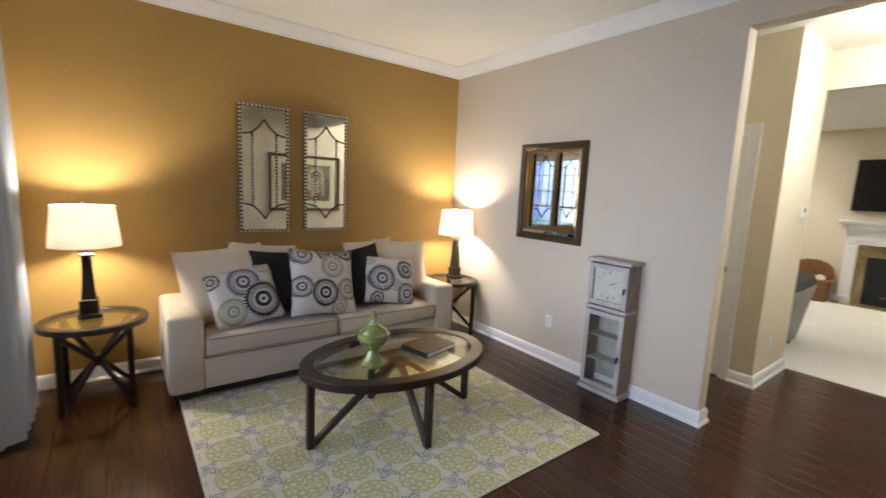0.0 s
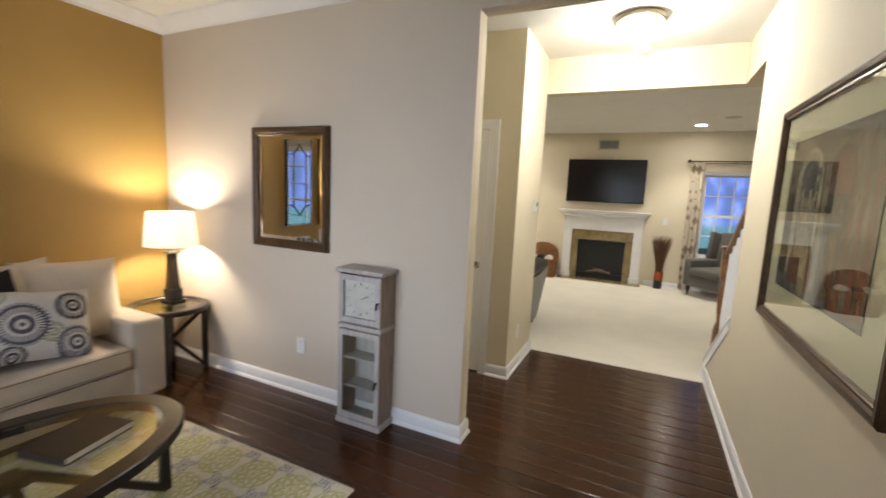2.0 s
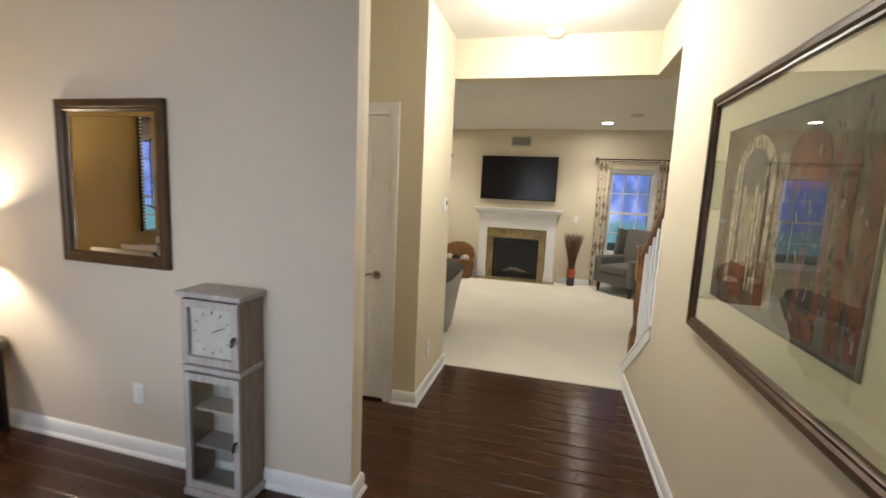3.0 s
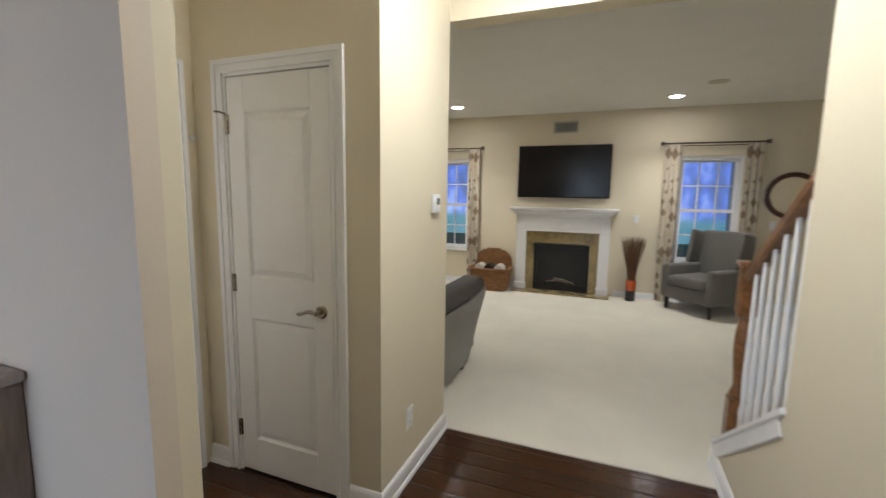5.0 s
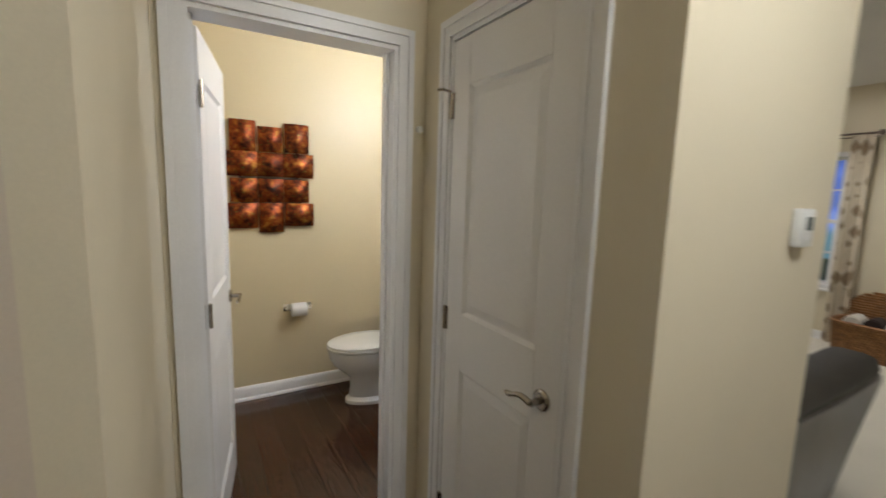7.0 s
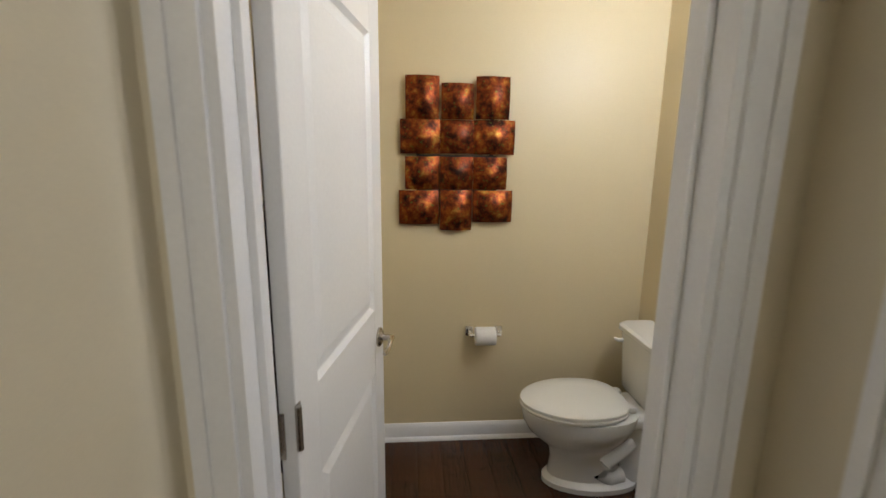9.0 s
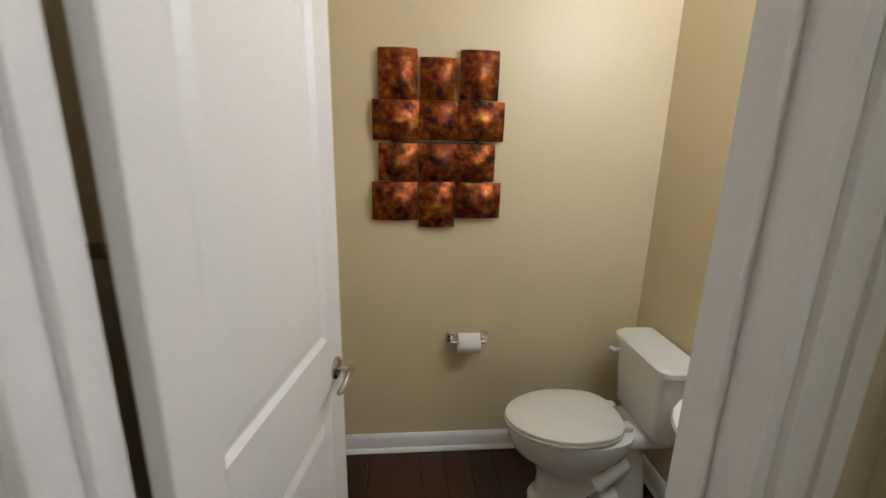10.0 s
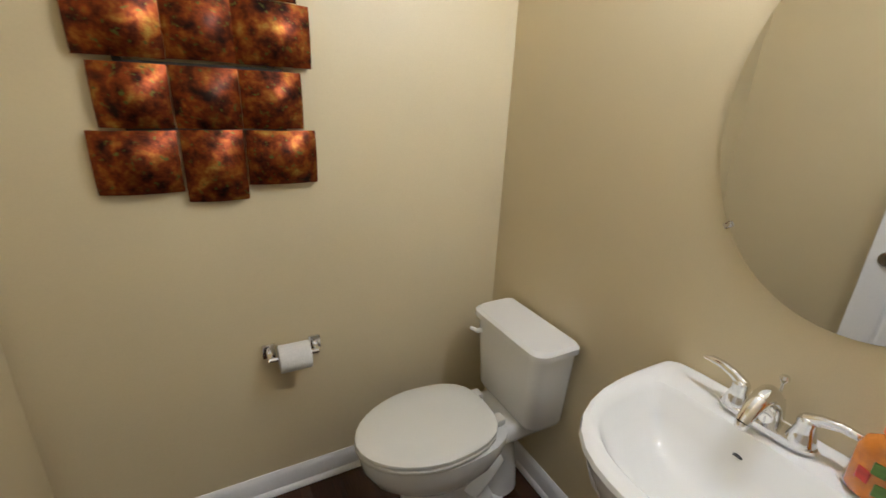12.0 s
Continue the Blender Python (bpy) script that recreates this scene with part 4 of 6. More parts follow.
# ---- doors ----
def panel_door(name, m, w, h, label, handle_y, mirror_handle=True):
    """A two-panel moulded door leaf, hinge edge at x = 0, width along +x, thickness in y about 0; handles near the free edge."""
    d = thing(name, m, label, "door")
    t, st = 0.0175, 0.105
    zs = ((0.19, 0.845), (1.055, h - 0.16))
    part("stile", box(0, -t, 0.008, st, t, h, 0.002, 1), DOOR_PAINT, d)
    part("stile", box(w - st, -t, 0.008, w, t, h, 0.002, 1), DOOR_PAINT, d)
    for z0, z1 in ((0.008, zs[0][0]), (zs[0][1], zs[1][0]), (zs[1][1], h)):
        part("rail", boxes((st, -t + 0.0005, z0, w - st, t - 0.0005, z1)), DOOR_PAINT, d, smooth=False)
    for z0, z1 in zs:
        bm = boxes((st, -t + 0.011, z0, w - st, t - 0.011, z1))
        for s_ in (-1, 1):
            y0, y1 = s_ * (t - 0.011), s_ * (t - 0.004)
            a = [(st + 0.018, z0 + 0.018), (w - st - 0.018, z0 + 0.018), (w - st - 0.018, z1 - 0.018), (st + 0.018, z1 - 0.018)]
            b = [(st + 0.045, z0 + 0.045), (w - st - 0.045, z0 + 0.045), (w - st - 0.045, z1 - 0.045), (st + 0.045, z1 - 0.045)]
            va, vb = [bm.verts.new((x, y0, z)) for x, z in a], [bm.verts.new((x, y1, z)) for x, z in b]
            bm.faces.new(vb)
            for i in range(4):
                bm.faces.new((va[i], va[(i + 1) % 4], vb[(i + 1) % 4], vb[i]))
            # sloped sticking round the panel
            o = [(st, z0), (w - st, z0), (w - st, z1), (st, z1)]
            n_ = [(st + 0.012, z0 + 0.012), (w - st - 0.012, z0 + 0.012), (w - st - 0.012, z1 - 0.012), (st + 0.012, z1 - 0.012)]
            vo, vn = [bm.verts.new((x, s_ * (t - 0.001), z)) for x, z in o], [bm.verts.new((x, y0, z)) for x, z in n_]
            for i in range(4):
                bm.faces.new((vo[i], vo[(i + 1) % 4], vn[(i + 1) % 4], vn[i]))
        part("panel", bm, DOOR_PAINT, d, smooth=False)
    x = w - 0.062
    for s_ in (-1, 1) if mirror_handle else (-1,):
        hd = part("door_handle", tube([(x, s_ * t, handle_y), (x, s_ * (t + 0.045), handle_y)], 0.010, 12), NICKEL, d, "brushed nickel lever handle")
        bm = lathe([(0.0, 0.0), (0.031, 0.0), (0.031, 0.006), (0.024, 0.012), (0.0, 0.013)], 24)
        part("rose", bm, NICKEL, hd, at=Matrix.Translation((x, s_ * t, handle_y)) @ pose(0, 0, 0, 90 if s_ < 0 else -90))
        pts = [(x - 0.105 * k / 8, s_ * (t + 0.045 + 0.006 * math.sin(k / 8 * math.pi)), handle_y + 0.010 * math.sin(k / 8 * math.pi * 1.6)) for k in range(9)]
        part("lever", tube(pts, [0.010, 0.0095, 0.009, 0.0085, 0.008, 0.008, 0.008, 0.009, 0.006], 10), NICKEL, hd)
    for z in (0.24, 1.02, 1.80):
        hg = part("hinge", tube([(-0.004, -t - 0.006, z - 0.045), (-0.004, -t - 0.006, z + 0.045)], 0.0065, 10), NICKEL, d, "brushed nickel hinge")
        part("hinge_leaf", boxes((-0.002, -t - 0.0035, z - 0.045, 0.012, -t - 0.0005, z + 0.045)), NICKEL, hg, smooth=False)
    return d


cdoor = panel_door("closet_door", pose(XC + 0.016, CD1 - 0.017, 0.006, 0, 0, -90), CD1 - CD0 - 0.034, DOOR_H - 0.026, "closed white two-panel closet door with a nickel lever", 0.925, False)
part("hinge_stop", tube([(-0.004, -0.024, 1.85), (-0.012, -0.052, 1.856), (-0.030, -0.066, 1.856)], 0.005, 8), NICKEL, cdoor, "nickel hinge-pin door stop")
bdoor = panel_door("bathroom_door", pose(3.424, 2.492, 0.006, 0, 0, 79.9), 0.66, DOOR_H - 0.026, "open white two-panel bathroom door with a nickel lever", 0.95)
# leaves of the bathroom hinges on the jamb
for z in (0.25, 1.03, 1.81):
    tagged(part("hinge_plate", boxes((BD0 + 0.0162, YB1 - 0.040, z - 0.045, BD0 + 0.0185, YB1 + 0.004, z + 0.045), (BD0 + 0.0185, YB1 + 0.001, z - 0.045, BD0 + 0.030, YB1 + 0.004, z + 0.045)), NICKEL, smooth=False), "brushed nickel hinge plate on the jamb", "hinge", "jamb hinges")


# ---- hall ----
pic = thing("framed_picture", pose(2.97, YS + 0.001, 0.97, 0, 0, 180), "large framed print behind glass with a cream mat", "picture")
PW, PH = 1.32, 1.02
frame_sides(PW, PH, [(0, 0), (0, 0.030), (0.010, 0.036), (0.026, 0.034), (0.034, 0.026), (0.044, 0.028), (0.052, 0.016), (0.052, 0.0)], BRONZE, pic)
MAT_BOARD = material("cream_mat_board", (0.74, 0.69, 0.47), 0.8, grain=0.03, grain_scale=200, blotch=0.02)
PRINT = material("sepia_print", (0.19, 0.145, 0.09), 0.7, grain=0.35, grain_scale=24, blotch=0.45, blotch_scale=5)
PRINT_DARK = material("print_dark_ink", (0.075, 0.062, 0.05), 0.7, grain=0.4, grain_scale=30, blotch=0.3, blotch_scale=8)
PRINT_PALE = material("print_pale_stone", (0.36, 0.30, 0.20), 0.7, grain=0.3, grain_scale=30, blotch=0.3, blotch_scale=8)
PRINT_RED = material("print_terracotta", (0.20, 0.070, 0.038), 0.7, grain=0.3, grain_scale=30, blotch=0.3, blotch_scale=8)
part("mat_board", boxes((-PW / 2 + 0.045, -0.010, 0.045, PW / 2 - 0.045, -0.006, PH - 0.045)), MAT_BOARD, pic, smooth=False)
px0, px1, pz0, pz1 = -0.46, 0.43, 0.20, 0.84
part("print", boxes((px0, -0.0125, pz0, px1, -0.0105, pz1)), PRINT, pic, "sepia print of arches and columns", smooth=False)
frame_w = 0.010
part("print_border", boxes((px0 - frame_w, -0.013, pz0 - frame_w, px0, -0.0105, pz1 + frame_w), (px1, -0.013, pz0 - frame_w, px1 + frame_w, -0.0105, pz1 + frame_w), (px0, -0.013, pz0 - frame_w, px1, -0.0105, pz0), (px0, -0.013, pz1, px1, -0.0105, pz1 + frame_w)), PRINT_DARK, pic, smooth=False)


def arch_shape(x, z0, w, h, y, n=14):
    bm = bmesh.new()
    r = w / 2
    v = [bm.verts.new((x - r, y, z0)), bm.verts.new((x + r, y, z0))]
    v += [bm.verts.new((x + r * math.cos(math.pi * k / n), y, z0 + h - r + r * math.sin(math.pi * k / n))) for k in range(n + 1)]
    bm.faces.new(v)
    return bm


PRINT_GREY = material("print_blue_grey", (0.15, 0.145, 0.13), 0.7, grain=0.3, grain_scale=30, blotch=0.3, blotch_scale=8)
PRINT_WHITE = material("print_chalk_white", (0.52, 0.46, 0.33), 0.7, grain=0.25, grain_scale=40, blotch=0.25, blotch_scale=10)
# the painted room: a tall pale arch with columns, a red half dome, drapes and a red chair
part("painted_floor", boxes((px0, -0.0131, pz0, px1, -0.0126, 0.31)), PRINT_GREY, pic, smooth=False)
part("painted_arch", arch_shape(-0.20, 0.27, 0.30, 0.53, -0.0133), PRINT_WHITE, pic, smooth=False)
part("painted_opening", arch_shape(-0.20, 0.27, 0.235, 0.485, -0.0136), PRINT_GREY, pic, smooth=False)
part("painted_doorway", arch_shape(-0.215, 0.30, 0.10, 0.30, -0.0139), PRINT_PALE, pic, smooth=False)
for x, h in ((-0.30, 0.46), (-0.255, 0.36), (-0.165, 0.36), (-0.135, 0.33), (-0.105, 0.46)):
    part("painted_column", boxes((x - 0.009, -0.0146, 0.27, x + 0.009, -0.0141, 0.27 + h)), PRINT_WHITE, pic, smooth=False)
part("painted_cabinet", boxes((px0, -0.0134, 0.25, -0.37, -0.0128, 0.62)), PRINT_DARK, pic, smooth=False)
part("painted_pilaster", boxes((-0.03, -0.0134, 0.24, 0.02, -0.0128, 0.72)), PRINT_PALE, pic, smooth=False)
part("painted_recess", arch_shape(0.12, 0.28, 0.22, 0.50, -0.0133), PRINT_DARK, pic, smooth=False)
part("painted_dome", arch_shape(0.12, 0.61, 0.20, 0.16, -0.0137), PRINT_RED, pic, smooth=False)
for x, w in ((0.245, 0.025), (0.315, 0.03), (0.395, 0.05)):
    part("painted_drape", boxes((x - w / 2, -0.0134, 0.22, x + w / 2, -0.0128, 0.70)), PRINT_RED, pic, smooth=False)
for x, z, w, h in ((-0.24, 0.23, 0.14, 0.12), (-0.06, 0.22, 0.06, 0.16), (0.20, 0.21, 0.11, 0.07), (0.155, 0.21, 0.025, 0.24), (0.33, 0.21, 0.05, 0.16)):
    part("painted_furniture", boxes((x - w / 2, -0.0150, z, x + w / 2, -0.0142, z + h)), PRINT_RED, pic, smooth=False)
part("painted_table", boxes((0.05, -0.0152, 0.21, 0.13, -0.0147, 0.36)), PRINT_DARK, pic, smooth=False)
def brush_strokes(n, seed):
    """Many small leaning dabs of paint over the print, each a loose piece of its own."""
    rng = random.Random(seed)
    bm = bmesh.new()
    for k in range(n):
        x, z = rng.uniform(px0 + 0.02, px1 - 0.02), rng.uniform(pz0 + 0.02, pz1 - 0.02)
        w, h, a = rng.uniform(0.004, 0.012), rng.uniform(0.010, 0.040), rng.gauss(0, 0.35)
        c, d = math.cos(a), math.sin(a)
        y = -0.0155 - 0.00001 * (k % 60)
        bm.faces.new([bm.verts.new((min(px1, max(px0, x + u * c - v * d)), y, min(pz1, max(pz0, z + u * d + v * c)))) for u, v in ((-w / 2, -h / 2), (w / 2, -h / 2), (w / 3, h / 2), (-w / 3, h / 2))])
    return bm


def stroke_paint():
    m = material("loose_brush_paint", (0.2, 0.15, 0.1), 0.7, blotch=0.0)
    nt = m.node_tree
    geo, cr = nt.nodes.new("ShaderNodeNewGeometry"), nt.nodes.new("ShaderNodeValToRGB")
    el = cr.color_ramp.elements
    cr.color_ramp.interpolation = "CONSTANT"
    el[0].color, el[1].position, el[1].color = (0.055, 0.045, 0.035, 1), 0.82, (0.34, 0.29, 0.20, 1)
    for p, c in ((0.28, (0.13, 0.10, 0.06, 1)), (0.50, (0.21, 0.16, 0.10, 1)), (0.66, (0.15, 0.14, 0.125, 1)), (0.74, (0.19, 0.065, 0.035, 1))):
        e = el.new(p)
        e.color = c
    nt.links.new(geo.outputs["Random Per Island"], cr.inputs[0])
    nt.links.new(cr.outputs[0], nt.nodes["Principled BSDF"].inputs["Base Color"])
    return m


tagged(part("brush_strokes", brush_strokes(380, 11), stroke_paint(), pic, smooth=False), kind="stuff")
PIC_GLASS = clear_glass("picture_glass", (0.97, 0.98, 0.96), 0.004)
pg = part("glazing", boxes((-PW / 2 + 0.046, -0.020, 0.046, PW / 2 - 0.046, -0.0175, PH - 0.046)), PIC_GLASS, pic, "clear picture glass", smooth=False)
pg.visible_shadow = False

th = thing("thermostat", pose(4.82, YH - 0.001, 1.435), "white wall thermostat with a small grey display", "thermostat")
part("body", box(-0.042, -0.026, -0.052, 0.042, 0, 0.052, 0.008), WHITE_PLASTIC, th)
LCD = material("grey_display", (0.16, 0.18, 0.17), 0.2, blotch=0.03)
part("display", boxes((-0.018, -0.0275, -0.006, 0.024, -0.0255, 0.030)), LCD, th, "small grey display", smooth=False)
part("button", box(-0.012, -0.029, -0.034, 0.012, -0.025, -0.022, 0.001, 1), WHITE_PLASTIC, th)
wall_plate(pose(4.52, YH - 0.001, 0.33), "white wall outlet low on the cream hall wall")

wb = thing("wall_bumper", pose(4.205, YB0, 1.745), "small round cream bumper on the wall beside the casing", "bumper")
part("pad", lathe([(0.0, 0.0), (0.015, 0.0), (0.015, 0.008), (0.011, 0.016), (0.0, 0.018)], 18), WHITE_PLASTIC, wb, at=pose(0, 0, 0, 90))
DOME = glowing("frosted_lit_glass", (1.0, 0.90, 0.74), 6.0)
hl = thing("ceiling_light", pose(4.29, 0.51, CEIL), "lit flush-mount ceiling light with a nickel ring", "lamp")
part("ring", lathe([(0.0, 0.0), (0.165, 0.0), (0.170, -0.012), (0.165, -0.030), (0.150, -0.038), (0.0, -0.038)], 36), NICKEL, hl)
dome = part("dome", lathe([(0.150, -0.038), (0.148, -0.065), (0.132, -0.100), (0.098, -0.130), (0.050, -0.148), (0.0, -0.152)], 36), DOME, hl, "frosted glass dome, lit")
dome.visible_shadow = False
sd = thing("smoke_detector", pose(4.95, 0.50, CEIL), "round white smoke detector on the ceiling", "smoke detector")
part("base", lathe([(0.0, 0.0), (0.070, 0.0), (0.070, -0.014), (0.0, -0.014)], 28), WHITE_PLASTIC, sd)
part("cover", lathe([(0.064, -0.014), (0.060, -0.032), (0.044, -0.040), (0.0, -0.041)], 28), WHITE_PLASTIC, sd)

# stair behind the knee wall
OAK = material("oak_stair_wood", (0.20, 0.085, 0.030), 0.3, grain=0.3, grain_scale=40, blotch=0.2, blotch_scale=8, coat=0.3, stretch=(0.2, 1, 1))
st = thing("stair", pose(0, 0, 0), "carpeted stair with white balusters and an oak rail", "stair")
yk = YS - 0.06
GR = 0.61 / (XK - STAIR_X)   # rise of the stair for each metre


def knee(x):
    """Height of the knee wall's top."""
    return 0.12 + GR * (XK - x)


part("cap", bar((XK + 0.02, yk, knee(XK + 0.02) + 0.013), (STAIR_X, yk, knee(STAIR_X) + 0.013), 0.15, 0.026), TRIM, st, "white sloped knee wall cap")
part("cap_rail", bar((XK + 0.02, yk, knee(XK + 0.02) + 0.034), (STAIR_X + 0.01, yk, knee(STAIR_X) + 0.026), 0.075, 0.016), OAK, st, "oak strip along the cap")
part("end_trim", box(XK - 0.005, YS - 0.128, 0.0, XK + 0.020, YS + 0.008, 0.13, 0.003, 1), TRIM, st)
part("side_trim", bar((XK - 0.01, YS + 0.004, knee(XK) - 0.045), (STAIR_X + 0.02, YS + 0.004, knee(STAIR_X) - 0.055), 0.010, 0.075, 0.003), TRIM, st, "white skirt board under the cap")
NX = XK - 0.075
nz = knee(NX) + 0.02
part("newel_base", box(NX - 0.041, yk - 0.041, nz, NX + 0.041, yk + 0.041, nz + 0.25, 0.005, 1), OAK, st, "square oak newel base")
part("newel_shaft", lathe([(0.034, 0.0), (0.040, 0.02), (0.027, 0.05), (0.023, 0.08), (0.030, 0.16), (0.038, 0.26), (0.036, 0.34), (0.025, 0.42), (0.039, 0.44), (0.036, 0.46)], 20), OAK, st, at=pose(NX, yk, nz + 0.25))
part("newel_top", box(NX - 0.041, yk - 0.041, nz + 0.70, NX + 0.041, yk + 0.041, nz + 0.955, 0.006, 1), OAK, st)
part("newel_cap", box(NX - 0.052, yk - 0.052, nz + 0.955, NX + 0.052, yk + 0.052, nz + 0.98, 0.008), OAK, st)
part("handrail", bar((NX + 0.02, yk, nz + 0.885 - 0.02 * GR), (STAIR_X, yk, nz + 0.885 + GR * (NX - STAIR_X)), 0.062, 0.062, 0.014), OAK, st, "oak handrail")
for k in range(7):
    x = NX - 0.115 - 0.105 * k
    zc, zr = knee(x) + 0.04, nz + 0.86 + GR * (NX - x)
    part("baluster", lathe([(0.015, zc), (0.015, zc + 0.10), (0.019, zc + 0.12), (0.011, zc + 0.16), (0.017, zc + 0.30), (0.012, (zc + zr) / 2 + 0.12), (0.010, zr)], 12), TRIM, st, "white turned baluster", at=pose(x, yk, 0))
for k in range(13):
    x = 5.05 - 0.25 * k
    part("tread", box(x - 0.25, -1.30, 0.185 * k + 0.14, x + 0.02, YS - 0.12, 0.185 * (k + 1), 0.012), CARPET, st, "cream carpeted tread")
    part("riser", boxes((x - 0.25, -1.30, max(0.0, 0.185 * (k - 1)), x, YS - 0.121, 0.185 * k + 0.141)), CARPET, st, smooth=False)


# ---- family room ----
fp = thing("fireplace", pose(XT, 1.03, 0), "white mantel fireplace with tan marble and black firebox", "fireplace")
# local x is along the wall (+y), local y out of the wall is -x: built straight in room axes
MARBLE = material("tan_marble", (0.30, 0.225, 0.105), 0.18, grain=0.2, grain_scale=30, blotch=0.25, blotch_scale=7, coat=0.4)
for s_ in (-1, 1):
    part("pilaster", box(-0.10, s_ * 0.61 - 0.075, 0.0, 0, s_ * 0.61 + 0.075, 0.98, 0.004, 1), TRIM, fp)
    part("pilaster_base", box(-0.115, s_ * 0.61 - 0.085, 0.0, 0, s_ * 0.61 + 0.085, 0.12, 0.004, 1), TRIM, fp)
    part("pilaster_panel", box(-0.106, s_ * 0.61 - 0.045, 0.18, -0.09, s_ * 0.61 + 0.045, 0.90, 0.004, 1), TRIM, fp)
    part("marble_side", box(-0.055, s_ * 0.475 - 0.062, 0.0, 0, s_ * 0.475 + 0.062, 0.76, 0.003, 1), MARBLE, fp, "tan marble surround")
part("frieze", box(-0.105, -0.685, 0.94, 0, 0.685, 1.20, 0.004, 1), TRIM, fp)
part("frieze_panel", box(-0.112, -0.58, 0.99, -0.09, 0.58, 1.15, 0.004, 1), TRIM, fp)
part("bed_moulding", box(-0.145, -0.72, 1.20, 0, 0.72, 1.235, 0.012, 3), TRIM, fp)
part("upper_moulding", box(-0.175, -0.75, 1.235, 0, 0.75, 1.268, 0.012, 3), TRIM, fp)
part("mantel_shelf", box(-0.205, -0.785, 1.268, 0, 0.785, 1.305, 0.006), TRIM, fp)
part("marble_head", box(-0.055, -0.537, 0.76, 0, 0.537, 0.94, 0.003, 1), MARBLE, fp)
part("hearth", box(-0.30, -0.72, 0.008, 0, 0.72, 0.028, 0.004, 1), MARBLE, fp, "tan marble hearth slab")
IRON = material("black_firebox_metal", (0.006, 0.006, 0.006), 0.55, blotch=0.2, blotch_scale=10)
part("firebox_frame", boxes((-0.065, -0.41, 0.03, -0.05, -0.36, 0.75), (-0.065, 0.36, 0.03, -0.05, 0.41, 0.75), (-0.065, -0.36, 0.60, -0.05, 0.36, 0.75), (-0.065, -0.36, 0.03, -0.05, 0.36, 0.13)), IRON, fp, "black metal fire surround", smooth=False)
for k in range(4):
    part("louvre", boxes((-0.072, -0.34, 0.63 + 0.028 * k, -0.064, 0.34, 0.642 + 0.028 * k)), IRON, fp, smooth=False)
part("firebox", boxes((-0.048, -0.36, 0.13, -0.040, 0.36, 0.60)), IRON, fp, smooth=False)
EMBER = material("grey_ceramic_log", (0.16, 0.13, 0.10), 0.9, grain=0.4, grain_scale=30, blotch=0.4, blotch_scale=8, bump=0.5, bump_scale=40)
for x, z, l, a in ((-0.08, 0.165, 0.26, 6), (0.10, 0.175, 0.22, -9), (0.0, 0.20, 0.20, 10)):
    part("log", tube([(0, -l / 2, 0), (0.004, -l / 6, 0.006), (0, l / 6, -0.004), (0, l / 2, 0)], [0.016, 0.020, 0.018, 0.014], 8), EMBER, fp, "grey gas-fire log", at=pose(-0.0, x, z, a, 0, 0) @ pose(-0.052, 0, 0))

tv = thing("television", pose(XT, 1.06, 1.455), "large black wall-mounted flat television", "television")
SCREEN = material("black_screen", (0.006, 0.005, 0.006), 0.22, blotch=0.0)
part("body", box(-0.055, -0.675, 0.0, -0.012, 0.675, 0.78, 0.006), BLACK, tv)
part("screen", boxes((-0.0585, -0.662, 0.018, -0.0545, 0.662, 0.768)), SCREEN, tv, "glossy black screen", smooth=False)
part("wall_mount", boxes((-0.013, -0.25, 0.2, 0, 0.25, 0.6)), BLACK, tv, smooth=False)
GRILLE = material("painted_grille", (0.50, 0.46, 0.38), 0.5, blotch=0.05)
vt = thing("wall_vent", pose(XT, 1.055, 2.41), "cream slatted air vent above the television", "vent")
part("frame", boxes((-0.012, -0.18, 0, 0, -0.155, 0.18), (-0.012, 0.155, 0, 0, 0.18, 0.18), (-0.012, -0.155, 0.155, 0, 0.155, 0.18), (-0.012, -0.155, 0, 0, 0.155, 0.025)), GRILLE, vt, smooth=False)
part("backing", boxes((-0.003, -0.155, 0.025, -0.001, 0.155, 0.155)), LCD, vt, smooth=False)
for k in range(9):
    part("slat", bar((-0.007, -0.155, 0.034 + 0.014 * k), (-0.007, 0.155, 0.034 + 0.014 * k), 0.010, 0.003, 0), GRILLE, vt)
wall_plate(pose(XT - 0.001, 0.01, 1.17, 0, 0, -90), "white switch plate beside the fireplace", "switch")
wall_plate(pose(XT - 0.001, -1.62, 1.14, 0, 0, -90), "white switch plate under the round mirror", "switch")


